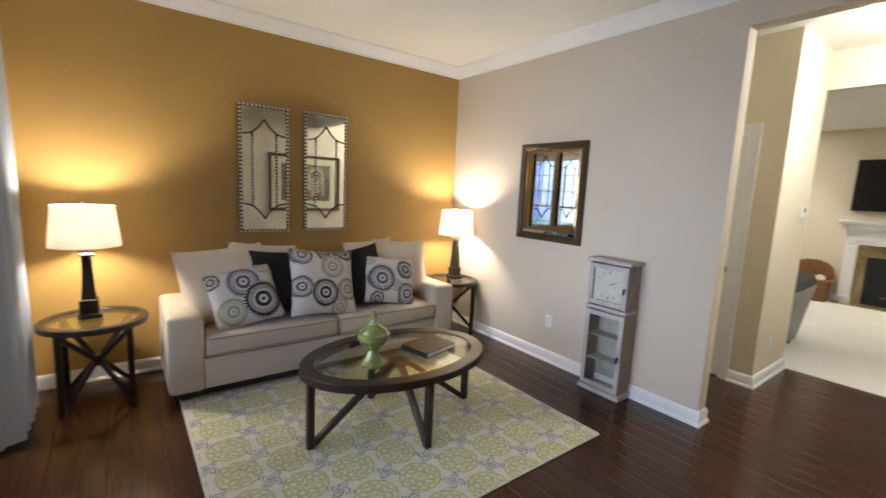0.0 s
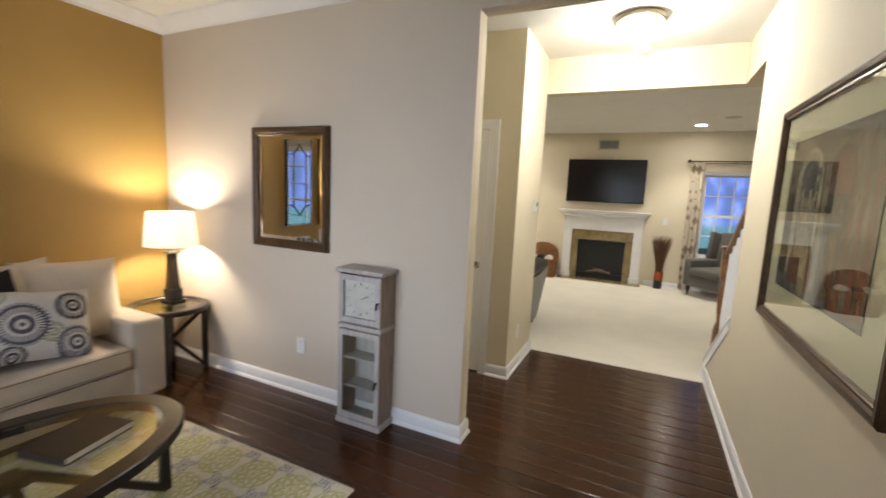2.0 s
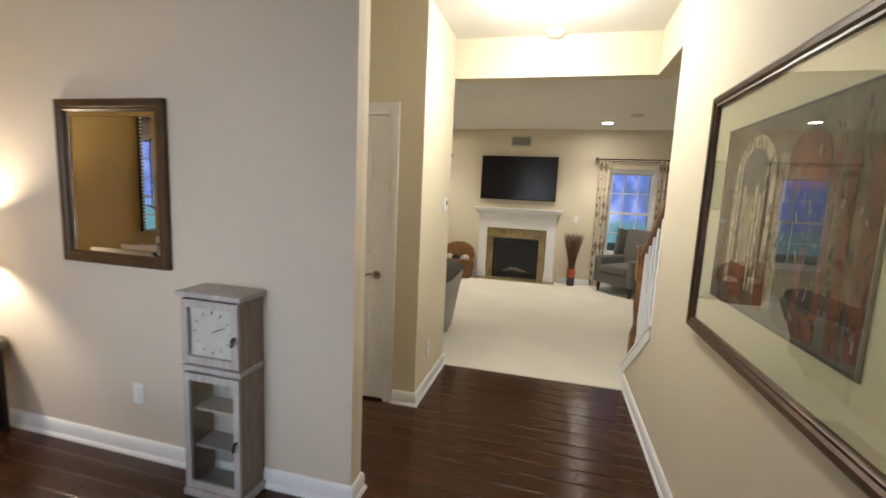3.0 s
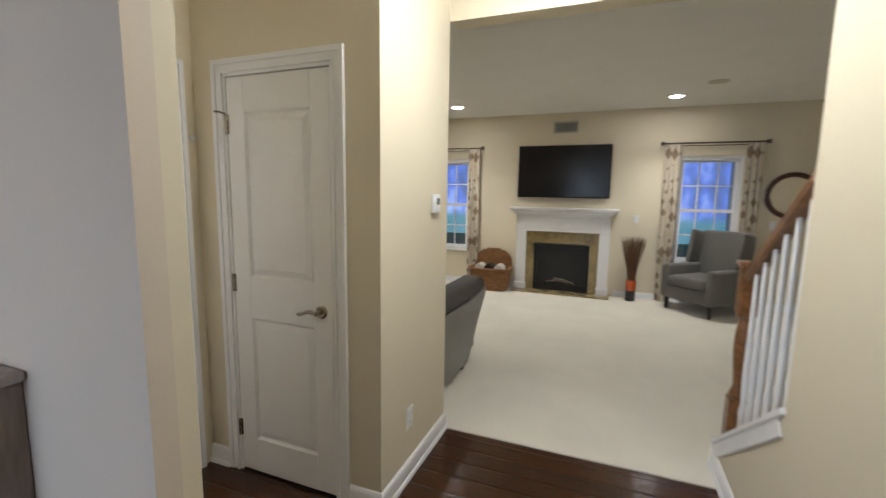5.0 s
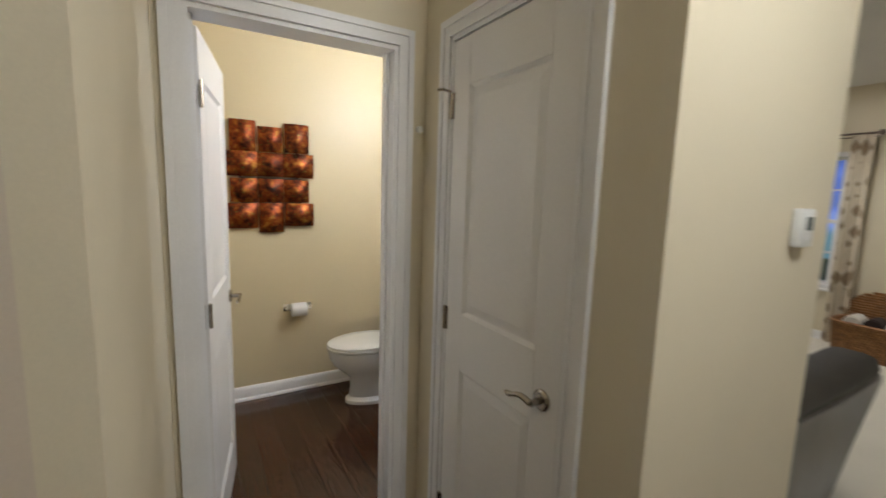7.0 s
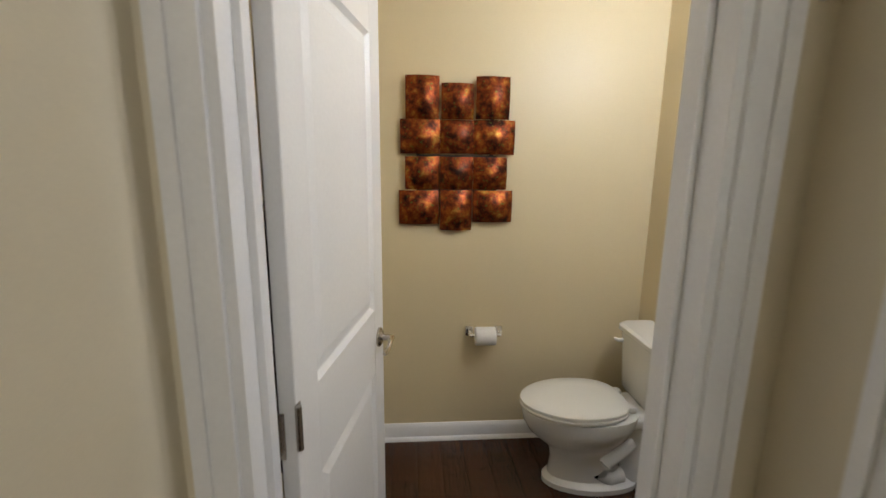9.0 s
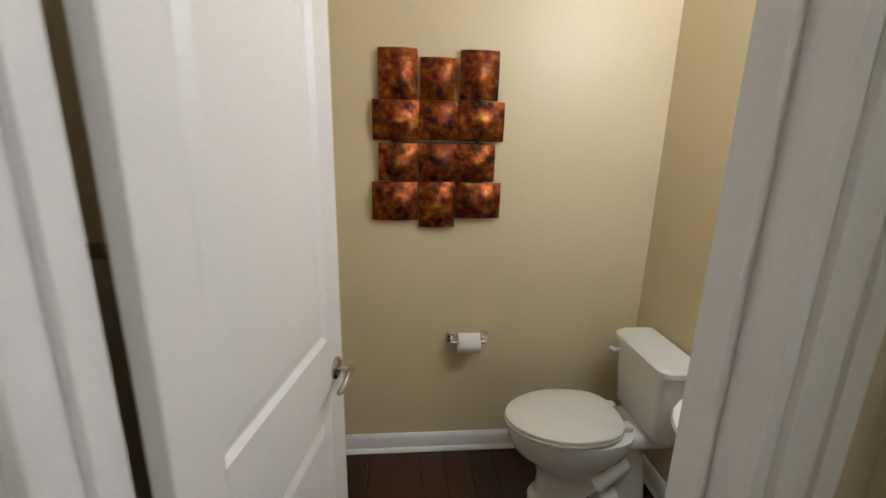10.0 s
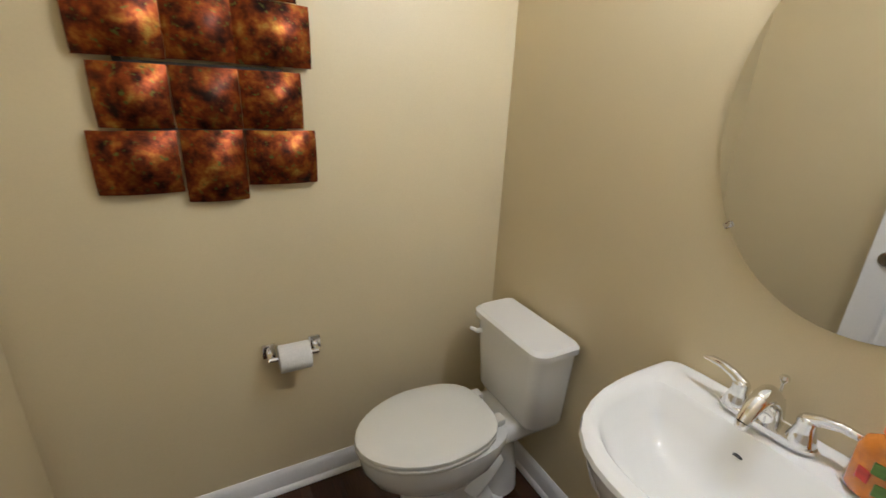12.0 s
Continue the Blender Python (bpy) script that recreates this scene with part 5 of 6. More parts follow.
def leaf_fabric():
    m = material("leaf_print_curtain", (0.60, 0.53, 0.42), 0.85, grain=0.1, grain_scale=200, bump=0.2, bump_scale=300)
    nt = m.node_tree
    b = nt.nodes["Principled BSDF"]
    tc, mp, vo, cr, mix = (nt.nodes.new("ShaderNode" + k) for k in ("TexCoord", "Mapping", "TexVoronoi", "ValToRGB", "Mix"))
    mp.inputs["Scale"].default_value = (11, 0.0, 6)
    vo.inputs["Scale"].default_value, vo.inputs["Randomness"].default_value = 1.0, 0.5
    vo.distance = "MANHATTAN"
    cr.color_ramp.elements[0].position, cr.color_ramp.elements[1].position = 0.50, 0.60
    cr.color_ramp.elements[0].color, cr.color_ramp.elements[1].color = (1, 1, 1, 1), (0, 0, 0, 1)
    nt.links.new(tc.outputs["Object"], mp.inputs[0]), nt.links.new(mp.outputs[0], vo.inputs["Vector"]), nt.links.new(vo.outputs["Distance"], cr.inputs[0])
    mix.data_type = "RGBA"
    mix.inputs[7].default_value = (0.27, 0.20, 0.13, 1)
    base = b.inputs["Base Color"].links[0].from_socket
    nt.links.new(cr.outputs[0], mix.inputs[0]), nt.links.new(base, mix.inputs[6]), nt.links.new(mix.outputs[2], b.inputs["Base Color"])
    return m


LEAF = leaf_fabric()
for w in (W1, W2):
    c = (w[0] + w[1]) / 2
    curtain_rod(pose(XT, c, 2.215, 0, 0, -90), w[1] - w[0] + 0.44, "dark bronze double curtain rod over a family room window")
    for s_ in (-1, 1):
        tagged(part("curtain", drape(0.19, 2.18, 0.032, 3, c + s_), LEAF, at=pose(XT - 0.085, c + s_ * ((w[1] - w[0]) / 2 + 0.085), 2.20, 0, 0, -90)), "beige curtain panel with brown leaf print at a window", "curtain", "family room curtains")

CHAIR = material("grey_tweed", (0.125, 0.115, 0.098), 0.9, grain=0.2, grain_scale=260, blotch=0.08, blotch_scale=5, bump=0.5, bump_scale=350, sheen=0.2)
ac = thing("armchair", pose(8.98, -0.84, 0.008, 0, 0, -135), "grey tweed wing armchair with dark tapered feet", "armchair")
part("seat_base", box(-0.36, -0.36, 0.16, 0.36, 0.36, 0.34, 0.025, 3), CHAIR, ac)
part("seat_cushion", box(-0.255, -0.385, 0.34, 0.255, 0.24, 0.47, 0.045, 4), CHAIR, ac)
bm = box(-0.33, -0.07, 0.0, 0.33, 0.07, 0.72, 0.045, 4)
bmesh.ops.transform(bm, matrix=pose(0, 0.29, 0.33, -9), verts=bm.verts[:])
part("backrest", bm, CHAIR, ac)
for s_ in (-1, 1):
    part("arm", box(s_ * 0.31 - 0.06, -0.37, 0.16, s_ * 0.31 + 0.06, 0.34, 0.60, 0.04, 4), CHAIR, ac)
    bm = box(-0.035, -0.16, 0.0, 0.035, 0.10, 0.46, 0.03, 3)
    bmesh.ops.transform(bm, matrix=pose(s_ * 0.325, 0.22, 0.58, -9), verts=bm.verts[:])
    part("wing", bm, CHAIR, ac)
    for y in (-0.30, 0.30):
        bm = lathe([(0.016, 0.0), (0.027, 0.16)], 4)
        part("foot", bm, DARK_WOOD, ac, "dark tapered wooden foot", at=pose(s_ * 0.30, y, 0, 0, 0, 45))

# wicker basket with rolls
WICKER = material("brown_wicker", (0.25, 0.115, 0.040), 0.6, grain=0.3, grain_scale=90, blotch=0.3, blotch_scale=25, bump=0.5, bump_scale=120)
bsk = thing("wicker_basket", pose(9.10, 2.08, 0.008) @ Matrix.Diagonal((1.1, 1.32, 1.08, 1)), "brown wicker basket with its lid open", "basket")


def woven(w0, d0, w1, d1, h, n_rows, wob=0.004):
    """A tapered woven wall: rows of rounded strands that bulge in and out past the stakes."""
    bm = bmesh.new()
    for r in range(n_rows):
        f = (r + 0.5) / n_rows
        w, d, z = w0 + (w1 - w0) * f, d0 + (d1 - d0) * f, h * f
        pts = []
        for k in range(56):
            a = 2 * math.pi * k / 56
            c, s_ = math.cos(a), math.sin(a)
            e = (abs(c) ** 4 + abs(s_) ** 4) ** -0.25
            o = 1 + wob / 0.2 * (1 if (k + r) % 2 else -1)
            pts.append((w / 2 * c * e * o, d / 2 * s_ * e * o, z))
        tube(pts, h / n_rows * 0.55, 5, bm, closed=True)
    return bm


tagged(part("woven_wall", woven(0.30, 0.42, 0.33, 0.46, 0.30, 14), WICKER, bsk), kind="stuff")
part("rim", woven(0.345, 0.475, 0.345, 0.475, 0.03, 1), WICKER, bsk, at=pose(0, 0, 0.295))
part("bottom", oval_plate(0.14, 0.20, 0.0, 0.02), WICKER, bsk)
bm = bmesh.new()
for r in range(11):
    wid = 0.46 * (1 - (r / 10.5) ** 3) ** 0.5
    tube([(0.17 + 0.012 * r * 0.4, -wid / 2 + wid * k / 10, 0.32 + r * 0.024 + 0.003 * (k % 2)) for k in range(11)], 0.014, 5, bm)
tagged(part("lid", bm, WICKER, bsk, "open arched wicker lid"), kind="stuff")
YARN = material("white_towel_roll", (0.62, 0.58, 0.52), 0.95, grain=0.15, grain_scale=120, bump=0.6, bump_scale=150)
YARN_D = material("dark_towel_roll", (0.035, 0.022, 0.018), 0.95, grain=0.2, grain_scale=120, bump=0.6, bump_scale=150)
for y, mt, lb in ((2.23, YARN, "rolled white hand towel in the wicker basket"), (2.08, YARN_D, "rolled dark hand towel in the wicker basket"), (1.92, YARN, "rolled white hand towel in the wicker basket")):
    tagged(part("rolled_towel", lathe([(0.0, -0.11), (0.055, -0.11), (0.070, -0.095), (0.070, 0.095), (0.055, 0.11), (0.0, 0.11)], 20), mt, at=pose(9.08, y, 0.345, 0, 90, 0)), lb, "towel", "towels in the basket")
tagged(part("towel_stack", box(8.97, 1.86, 0.032, 9.21, 2.30, 0.274, 0.03, 2), YARN), "folded towels filling the wicker basket", "towel")

# floor vase with twigs
vs = thing("floor_vase", pose(9.20, 0.03, 0.008), "slim black and orange floor vase on the carpet", "vase")
ORANGE = material("orange_lacquer", (0.42, 0.075, 0.018), 0.25, blotch=0.15, blotch_scale=12, coat=0.4)
part("lower_body", lathe([(0.0, 0.0), (0.062, 0.0), (0.066, 0.02), (0.066, 0.15), (0.0, 0.15)], 24), BLACK, vs)
part("upper_body", lathe([(0.0, 0.15), (0.066, 0.15), (0.070, 0.22), (0.068, 0.30), (0.058, 0.30), (0.058, 0.16), (0.0, 0.16)], 24), ORANGE, vs, "orange lacquered upper half")
TWIG = material("brown_twigs", (0.14, 0.065, 0.030), 0.8, grain=0.3, grain_scale=60)
tw = bmesh.new()
for k in range(170):
    a, r = random.uniform(0, 2 * math.pi), random.uniform(0, 1) ** 0.5
    x, y = math.cos(a), math.sin(a)
    h = random.uniform(0.80, 0.93)
    tube([(0.04 * r * x, 0.04 * r * y, 0.20), (0.06 * r * x, 0.065 * r * y, 0.45), (0.10 * r * x, 0.17 * r * y, h)], [0.003, 0.0026, 0.0016], 4, tw)
tagged(part("twig_bundle", tw, TWIG, at=pose(9.20, 0.03, 0.008)), "fanned bundle of thin brown twigs in the vase", "twigs", kind="stuff")

# grey sofa seen from its end
SOFA2 = material("taupe_microfibre", (0.165, 0.145, 0.115), 0.85, grain=0.1, grain_scale=260, blotch=0.1, blotch_scale=5, bump=0.35, bump_scale=300, sheen=0.3)
s2 = thing("grey_sofa", pose(0, 0, 0.008), "taupe upholstered sofa turned towards the fireplace", "sofa")
X0, Y0 = 5.33, 1.42
part("base", box(X0 + 0.05, Y0 + 0.05, 0.08, X0 + 0.98, Y0 + 2.05, 0.34, 0.02), SOFA2, s2)


def arm_shape(y0, y1):
    """An arm whose outer panel swells forward near the top and rolls over."""
    prof = [(0.0, 0.06), (0.64, 0.06), (0.72, 0.15), (0.84, 0.28), (0.98, 0.42), (1.10, 0.52), (1.17, 0.58), (1.15, 0.62), (0.96, 0.60), (0.60, 0.58), (0.20, 0.60), (0.0, 0.60)]
    bm = bmesh.new()
    a = [bm.verts.new((X0 + x, y0, z)) for x, z in prof]
    b = [bm.verts.new((X0 + x, y1, z)) for x, z in prof]
    bm.faces.new(a), bm.faces.new(b)
    for i in range(len(prof)):
        bm.faces.new((a[i], a[(i + 1) % len(prof)], b[(i + 1) % len(prof)], b[i]))
    bmesh.ops.bevel(bm, geom=bm.edges[:], offset=0.012, segments=2, profile=0.5, affect="EDGES")
    return bm


part("arm", arm_shape(Y0, Y0 + 0.20), SOFA2, s2)
part("arm", arm_shape(Y0 + 1.90, Y0 + 2.10), SOFA2, s2)
LEATHER = material("dark_taupe_leather", (0.060, 0.052, 0.042), 0.6, grain=0.15, grain_scale=120, blotch=0.15, blotch_scale=6, bump=0.2, bump_scale=160)
for y in (Y0 - 0.01, Y0 + 1.88):
    part("arm_pad", box(X0 + 0.02, y, 0.59, X0 + 1.12, y + 0.24, 0.73, 0.07, 4), LEATHER, s2, "dark padded leather arm top")
bm = box(0, 0.0, 0.0, 0.24, 1.70, 0.62, 0.05, 4)
bmesh.ops.transform(bm, matrix=pose(X0 - 0.03, Y0 + 0.20, 0.32, 0, -6, 0), verts=bm.verts[:])
part("backrest", bm, SOFA2, s2)
for k in range(2):
    part("seat_cushion", box(X0 + 0.22, Y0 + 0.21 + 0.85 * k, 0.34, X0 + 0.88, Y0 + 1.04 + 0.85 * k, 0.50, 0.045, 4), SOFA2, s2)
    part("back_cushion", box(X0 + 0.18, Y0 + 0.21 + 0.85 * k, 0.50, X0 + 0.40, Y0 + 1.04 + 0.85 * k, 0.94, 0.07, 4), SOFA2, s2)
for x in (X0 + 0.07, X0 + 0.60):
    for y in (Y0 + 0.06, Y0 + 2.02):
        part("foot", box(x - 0.028, y - 0.028, 0, x + 0.028, y + 0.028, 0.085, 0.004, 1), DARK_WOOD, s2, "dark block foot")

rm = thing("round_mirror", pose(XT - 0.001, -1.79, 1.53, 0, 0, -90), "round wall mirror in a dark reddish wood frame", "mirror")
MAHOG = material("mahogany_frame", (0.060, 0.018, 0.010), 0.3, grain=0.2, grain_scale=40, blotch=0.2, coat=0.3)
part("frame", tube([(0.27 * math.cos(a), -0.022, 0.27 * math.sin(a)) for a in [2 * math.pi * k / 40 for k in range(40)]], 0.032, 10, closed=True), MAHOG, rm)
bm = bmesh.new()
bm.faces.new([bm.verts.new((0.255 * math.cos(2 * math.pi * k / 40), -0.014, 0.255 * math.sin(2 * math.pi * k / 40))) for k in range(40)])
bm.normal_update()
bmesh.ops.solidify(bm, geom=bm.faces[:], thickness=0.006)
part("glass", bm, MIRROR, rm, "clear mirror glass", smooth=False)

CAN_GLOW = glowing("lit_recessed_lens", (1.0, 0.95, 0.90), 95.0)
# two cans in sight, plus the added unseen one at the north end
for cx, cy in CANS:
    cl = thing("recessed_light", pose(cx, cy, FCEIL), "lit recessed ceiling light with a white trim", "lamp", "recessed lights")
    part("trim", oval_ring(0.098, 0.098, 0.026, -0.008, 0.0, 28), TRIM, cl)
    g = part("lens", oval_plate(0.074, 0.074, -0.005, -0.002, 24), CAN_GLOW, cl, "glowing lens", smooth=False)
    g.visible_shadow = False
sp = thing("ceiling_speaker", pose(8.05, -0.62, FCEIL), "round white ceiling speaker grille", "speaker")
part("grille", lathe([(0.0, 0.0), (0.10, 0.0), (0.10, -0.004), (0.094, -0.007), (0.0, -0.006)], 28), GRILLE, sp)


# ---- bathroom ----
HX, HY = 4.888, 3.555
to = thing("toilet", pose(HX, HY, 0, 0, 0, 90), "white porcelain two-piece toilet with a closed lid", "toilet")
# local -y... the bowl points along local +y, away from the wall at local y = 0


def egg(w, y0, y1, z, n=32, sharp=0.0):
    """An elongated oval outline: blunt at y0, rounder and narrower at y1."""
    out = []
    for k in range(n):
        a = 2 * math.pi * k / n
        c, s_ = math.cos(a), math.sin(a)
        f = 1.0 - 0.10 * s_ if s_ > 0 else 1.0 + 0.02 * s_
        e = 1.0 if s_ > 0 else (abs(c) ** 3 + abs(s_) ** 3) ** (-1 / 3)
        out.append((w / 2 * c * f * e, (y0 + y1) / 2 + (y1 - y0) / 2 * s_ * (1.0 if s_ > 0 else e), z))
    return out


def loft(sections, cap=True):
    bm = bmesh.new()
    rings = [[bm.verts.new(p) for p in s_] for s_ in sections]
    n = len(rings[0])
    for a, b in zip(rings, rings[1:]):
        for i in range(n):
            bm.faces.new((a[i], a[(i + 1) % n], b[(i + 1) % n], b[i]))
    if cap:
        bm.faces.new(rings[0]), bm.faces.new(rings[-1])
    return bm


part("pedestal", loft([egg(0.25, 0.14, 0.60, 0.0), egg(0.25, 0.14, 0.60, 0.025), egg(0.19, 0.20, 0.575, 0.045), egg(0.185, 0.25, 0.565, 0.13), egg(0.20, 0.26, 0.575, 0.19), egg(0.255, 0.25, 0.625, 0.235), egg(0.322, 0.215, 0.68, 0.285), egg(0.353, 0.19, 0.706, 0.335), egg(0.362, 0.18, 0.715, 0.375), egg(0.362, 0.18, 0.715, 0.395), egg(0.30, 0.20, 0.66, 0.400)]), PORCELAIN, to)
part("trapway", tube([(0, 0.15, 0.03), (0, 0.155, 0.12), (0, 0.17, 0.22), (0, 0.21, 0.275), (0, 0.26, 0.25)], [0.085, 0.080, 0.078, 0.080, 0.075], 16), PORCELAIN, to)
for s_ in (-1, 1):
    part("trap_bulge", tube([(s_ * 0.060, 0.20, 0.235), (s_ * 0.075, 0.27, 0.205), (s_ * 0.078, 0.33, 0.15), (s_ * 0.072, 0.35, 0.09), (s_ * 0.066, 0.30, 0.055), (s_ * 0.060, 0.23, 0.06)], [0.035, 0.045, 0.045, 0.042, 0.042, 0.036], 14), PORCELAIN, to)
part("tank_deck", box(-0.12, 0.02, 0.32, 0.12, 0.30, 0.40, 0.03, 3), PORCELAIN, to)
SEAT = material("white_toilet_seat", (0.76, 0.74, 0.67), 0.22, blotch=0.02)
part("seat", loft([egg(0.366, 0.235, 0.722, 0.402), egg(0.372, 0.232, 0.726, 0.408), egg(0.372, 0.232, 0.726, 0.416), egg(0.364, 0.237, 0.720, 0.421)]), SEAT, to, "white seat ring")
part("lid", loft([egg(0.368, 0.235, 0.722, 0.423), egg(0.372, 0.232, 0.726, 0.428), egg(0.370, 0.233, 0.724, 0.438), egg(0.345, 0.245, 0.705, 0.445), egg(0.20, 0.30, 0.62, 0.450)]), SEAT, to, "closed white lid")
for x in (-0.075, 0.075):
    part("hinge_cap", box(x - 0.022, 0.205, 0.402, x + 0.022, 0.245, 0.432, 0.008), SEAT, to)


def tank_sec(w, d, z, y=0.01):
    r = 0.05
    pts = []
    for cx, cy, a0 in ((w / 2 - r, d - r, 0), (-w / 2 + r, d - r, 90), (-w / 2 + 0.02, 0.02, 180), (w / 2 - 0.02, 0.02, 270)):
        rr = r if a0 < 180 else 0.02
        for k in range(6):
            a = radians(a0 + 90 * k / 5)
            pts.append((cx + rr * math.cos(a), y + cy + rr * math.sin(a), z))
    return pts


part("tank", loft([tank_sec(0.33, 0.14, 0.395), tank_sec(0.35, 0.155, 0.42), tank_sec(0.37, 0.166, 0.60), tank_sec(0.385, 0.172, 0.705)]), PORCELAIN, to)
part("tank_lid", loft([tank_sec(0.39, 0.178, 0.705, 0.008), tank_sec(0.408, 0.187, 0.712, 0.006), tank_sec(0.408, 0.187, 0.733, 0.006), tank_sec(0.385, 0.172, 0.744, 0.010)]), PORCELAIN, to)
lever = part("flush_lever", tube([(0.14, 0.175, 0.660), (0.14, 0.198, 0.660), (0.175, 0.204, 0.655)], [0.010, 0.010, 0.007], 10), WHITE_PLASTIC, to)
part("bolt_cap", lathe([(0.0, 0.028), (0.010, 0.026), (0.014, 0.015), (0.015, 0.0), (0.0, 0.0)][::-1], 14), PORCELAIN, to, at=pose(0.105, 0.42, 0.022))

sk = thing("pedestal_sink", pose(XB, 2.81, 0.004, 0, 0, 90), "white porcelain pedestal sink with a chrome faucet", "sink")


def basin_sec(w, y0, y1, z, n=40):
    """A D-shaped outline: straight along the wall at y0, bowed out to y1."""
    out = []
    for k in range(n):
        a = 2 * math.pi * k / n
        c, s_ = math.cos(a), math.sin(a)
        if s_ >= 0:
            e = (abs(c) ** 2.6 + abs(s_) ** 2.6) ** (-1 / 2.6)
            out.append((w / 2 * c * e, y0 + 0.10 + (y1 - y0 - 0.10) * s_ * e, z))
        else:
            e = (abs(c) ** 7 + abs(s_) ** 7) ** (-1 / 7)
            out.append((w / 2 * c * e, y0 + 0.10 + 0.10 * s_ * e, z))
    return out


part("basin", loft([basin_sec(0.20, 0.10, 0.32, 0.66), basin_sec(0.34, 0.05, 0.39, 0.70), basin_sec(0.46, 0.02, 0.45, 0.77), basin_sec(0.490, 0.003, 0.472, 0.83), basin_sec(0.505, 0.001, 0.483, 0.857), basin_sec(0.50, 0.003, 0.479, 0.867), basin_sec(0.48, 0.01, 0.466, 0.869),
                     basin_sec(0.43, 0.110, 0.434, 0.860), basin_sec(0.41, 0.120, 0.422, 0.848), basin_sec(0.36, 0.145, 0.398, 0.80), basin_sec(0.26, 0.19, 0.37, 0.755), basin_sec(0.12, 0.24, 0.32, 0.738)]), PORCELAIN, sk)
part("pedestal", loft([egg(0.20, 0.08, 0.30, 0.0), egg(0.19, 0.085, 0.29, 0.05), egg(0.14, 0.10, 0.26, 0.15), egg(0.13, 0.10, 0.25, 0.45), egg(0.17, 0.09, 0.29, 0.68)]), PORCELAIN, sk)
part("drain", lathe([(0.0, 0.744), (0.022, 0.744), (0.025, 0.741), (0.025, 0.735), (0.0, 0.735)][::-1], 20), CHROME, sk, "chrome drain", at=pose(0, 0.28, 0))
part("overflow", lathe([(0.0, 0.0), (0.010, 0.0), (0.010, 0.004), (0.0, 0.004)], 14), BLACK, sk, "small dark overflow hole", at=pose(0, 0.137, 0.812, 62))
egg_plate = [(0.092 * math.cos(2 * math.pi * k / 36) * (abs(math.cos(2 * math.pi * k / 36)) ** 4 + abs(math.sin(2 * math.pi * k / 36)) ** 4) ** -0.12, 0.030 * math.sin(2 * math.pi * k / 36) * (abs(math.cos(2 * math.pi * k / 36)) ** 4 + abs(math.sin(2 * math.pi * k / 36)) ** 4) ** -0.12, 0) for k in range(36)]
fa = thing("faucet", pose(XB - 0.062, 2.81, 0.875, 0, 0, 90), "chrome two-handle bathroom faucet on the sink", "faucet")
bm = loft([[(x * f, y * f, z) for x, y, _ in egg_plate] for f, z in ((1.0, -0.002), (1.0, 0.007), (0.95, 0.012), (0.80, 0.014))])
part("base_plate", bm, CHROME, fa)
part("spout", tube([(0, -0.004, 0.008), (0, -0.002, 0.035), (0, 0.006, 0.062), (0, 0.030, 0.084), (0, 0.060, 0.084), (0, 0.088, 0.066), (0, 0.104, 0.044)], [0.027, 0.025, 0.024, 0.022, 0.019, 0.0155, 0.013], 18), CHROME, fa)
part("spout_tip", lathe([(0.0, 0.0), (0.010, 0.0), (0.012, 0.004), (0.012, 0.014), (0.0, 0.014)], 16), CHROME, fa, at=pose(0, 0.108, 0.030, 25))
part("lift_rod", lathe([(0.003, 0.05), (0.003, 0.098), (0.007, 0.102), (0.0095, 0.109), (0.007, 0.116), (0.0, 0.118)], 14), CHROME, fa, at=pose(0, -0.018, 0))
for s_ in (-1, 1):
    hb = part("handle_body", lathe([(0.0, 0.008), (0.027, 0.008), (0.026, 0.014), (0.021, 0.030), (0.0165, 0.048), (0.0175, 0.056), (0.0155, 0.064), (0.008, 0.070), (0.0, 0.071)], 22), CHROME, fa, at=pose(s_ * 0.062, 0, 0))
    part("handle_lever", tube([(s_ * -0.004, 0.0, 0.060), (s_ * 0.020, -0.002, 0.072), (s_ * 0.048, -0.005, 0.078), (s_ * 0.074, -0.008, 0.076), (s_ * 0.094, -0.010, 0.070)], [0.013, 0.0115, 0.0095, 0.0085, 0.0035], 12), CHROME, hb)
so = thing("soap_bottle", pose(XB - 0.075, 2.632, 0.872, 0, 0, 90), "clear orange hand soap bottle with an orange pump", "soap bottle")
SOAP = material("orange_soap_liquid", (0.60, 0.19, 0.02), 0.12, blotch=0.25, blotch_scale=30, coat=0.5)
SOAP_CAP = material("orange_pump_plastic", (0.75, 0.16, 0.01), 0.35, blotch=0.03)
LABEL_G = material("soap_label_green", (0.10, 0.20, 0.03), 0.5, blotch=0.3, blotch_scale=40)
LABEL_R = material("soap_label_red", (0.50, 0.04, 0.02), 0.5, blotch=0.3, blotch_scale=40)
part("bottle", lathe([(0.0, 0.0), (0.036, 0.0), (0.040, 0.006), (0.040, 0.085), (0.034, 0.105), (0.016, 0.118), (0.015, 0.128), (0.0, 0.128)], 28, 0.72), SOAP, so)
part("pump_collar", lathe([(0.018, 0.126), (0.018, 0.144), (0.010, 0.150), (0.006, 0.165), (0.0, 0.165)], 18), SOAP_CAP, so)
part("pump_head", box(-0.012, -0.014, 0.160, 0.012, 0.042, 0.175, 0.005), SOAP_CAP, so, "orange pump head")
for a, z, mt in ((70, 0.045, LABEL_R), (110, 0.030, LABEL_G), (140, 0.055, LABEL_R), (95, 0.068, LABEL_G)):
    part("label_patch", box(-0.010, -0.0015, -0.012, 0.010, 0.0015, 0.012, 0.001, 1), mt, so, at=pose(0.040 * math.cos(radians(a)), 0.0295 * math.sin(radians(a)), z, 0, 0, a - 90))

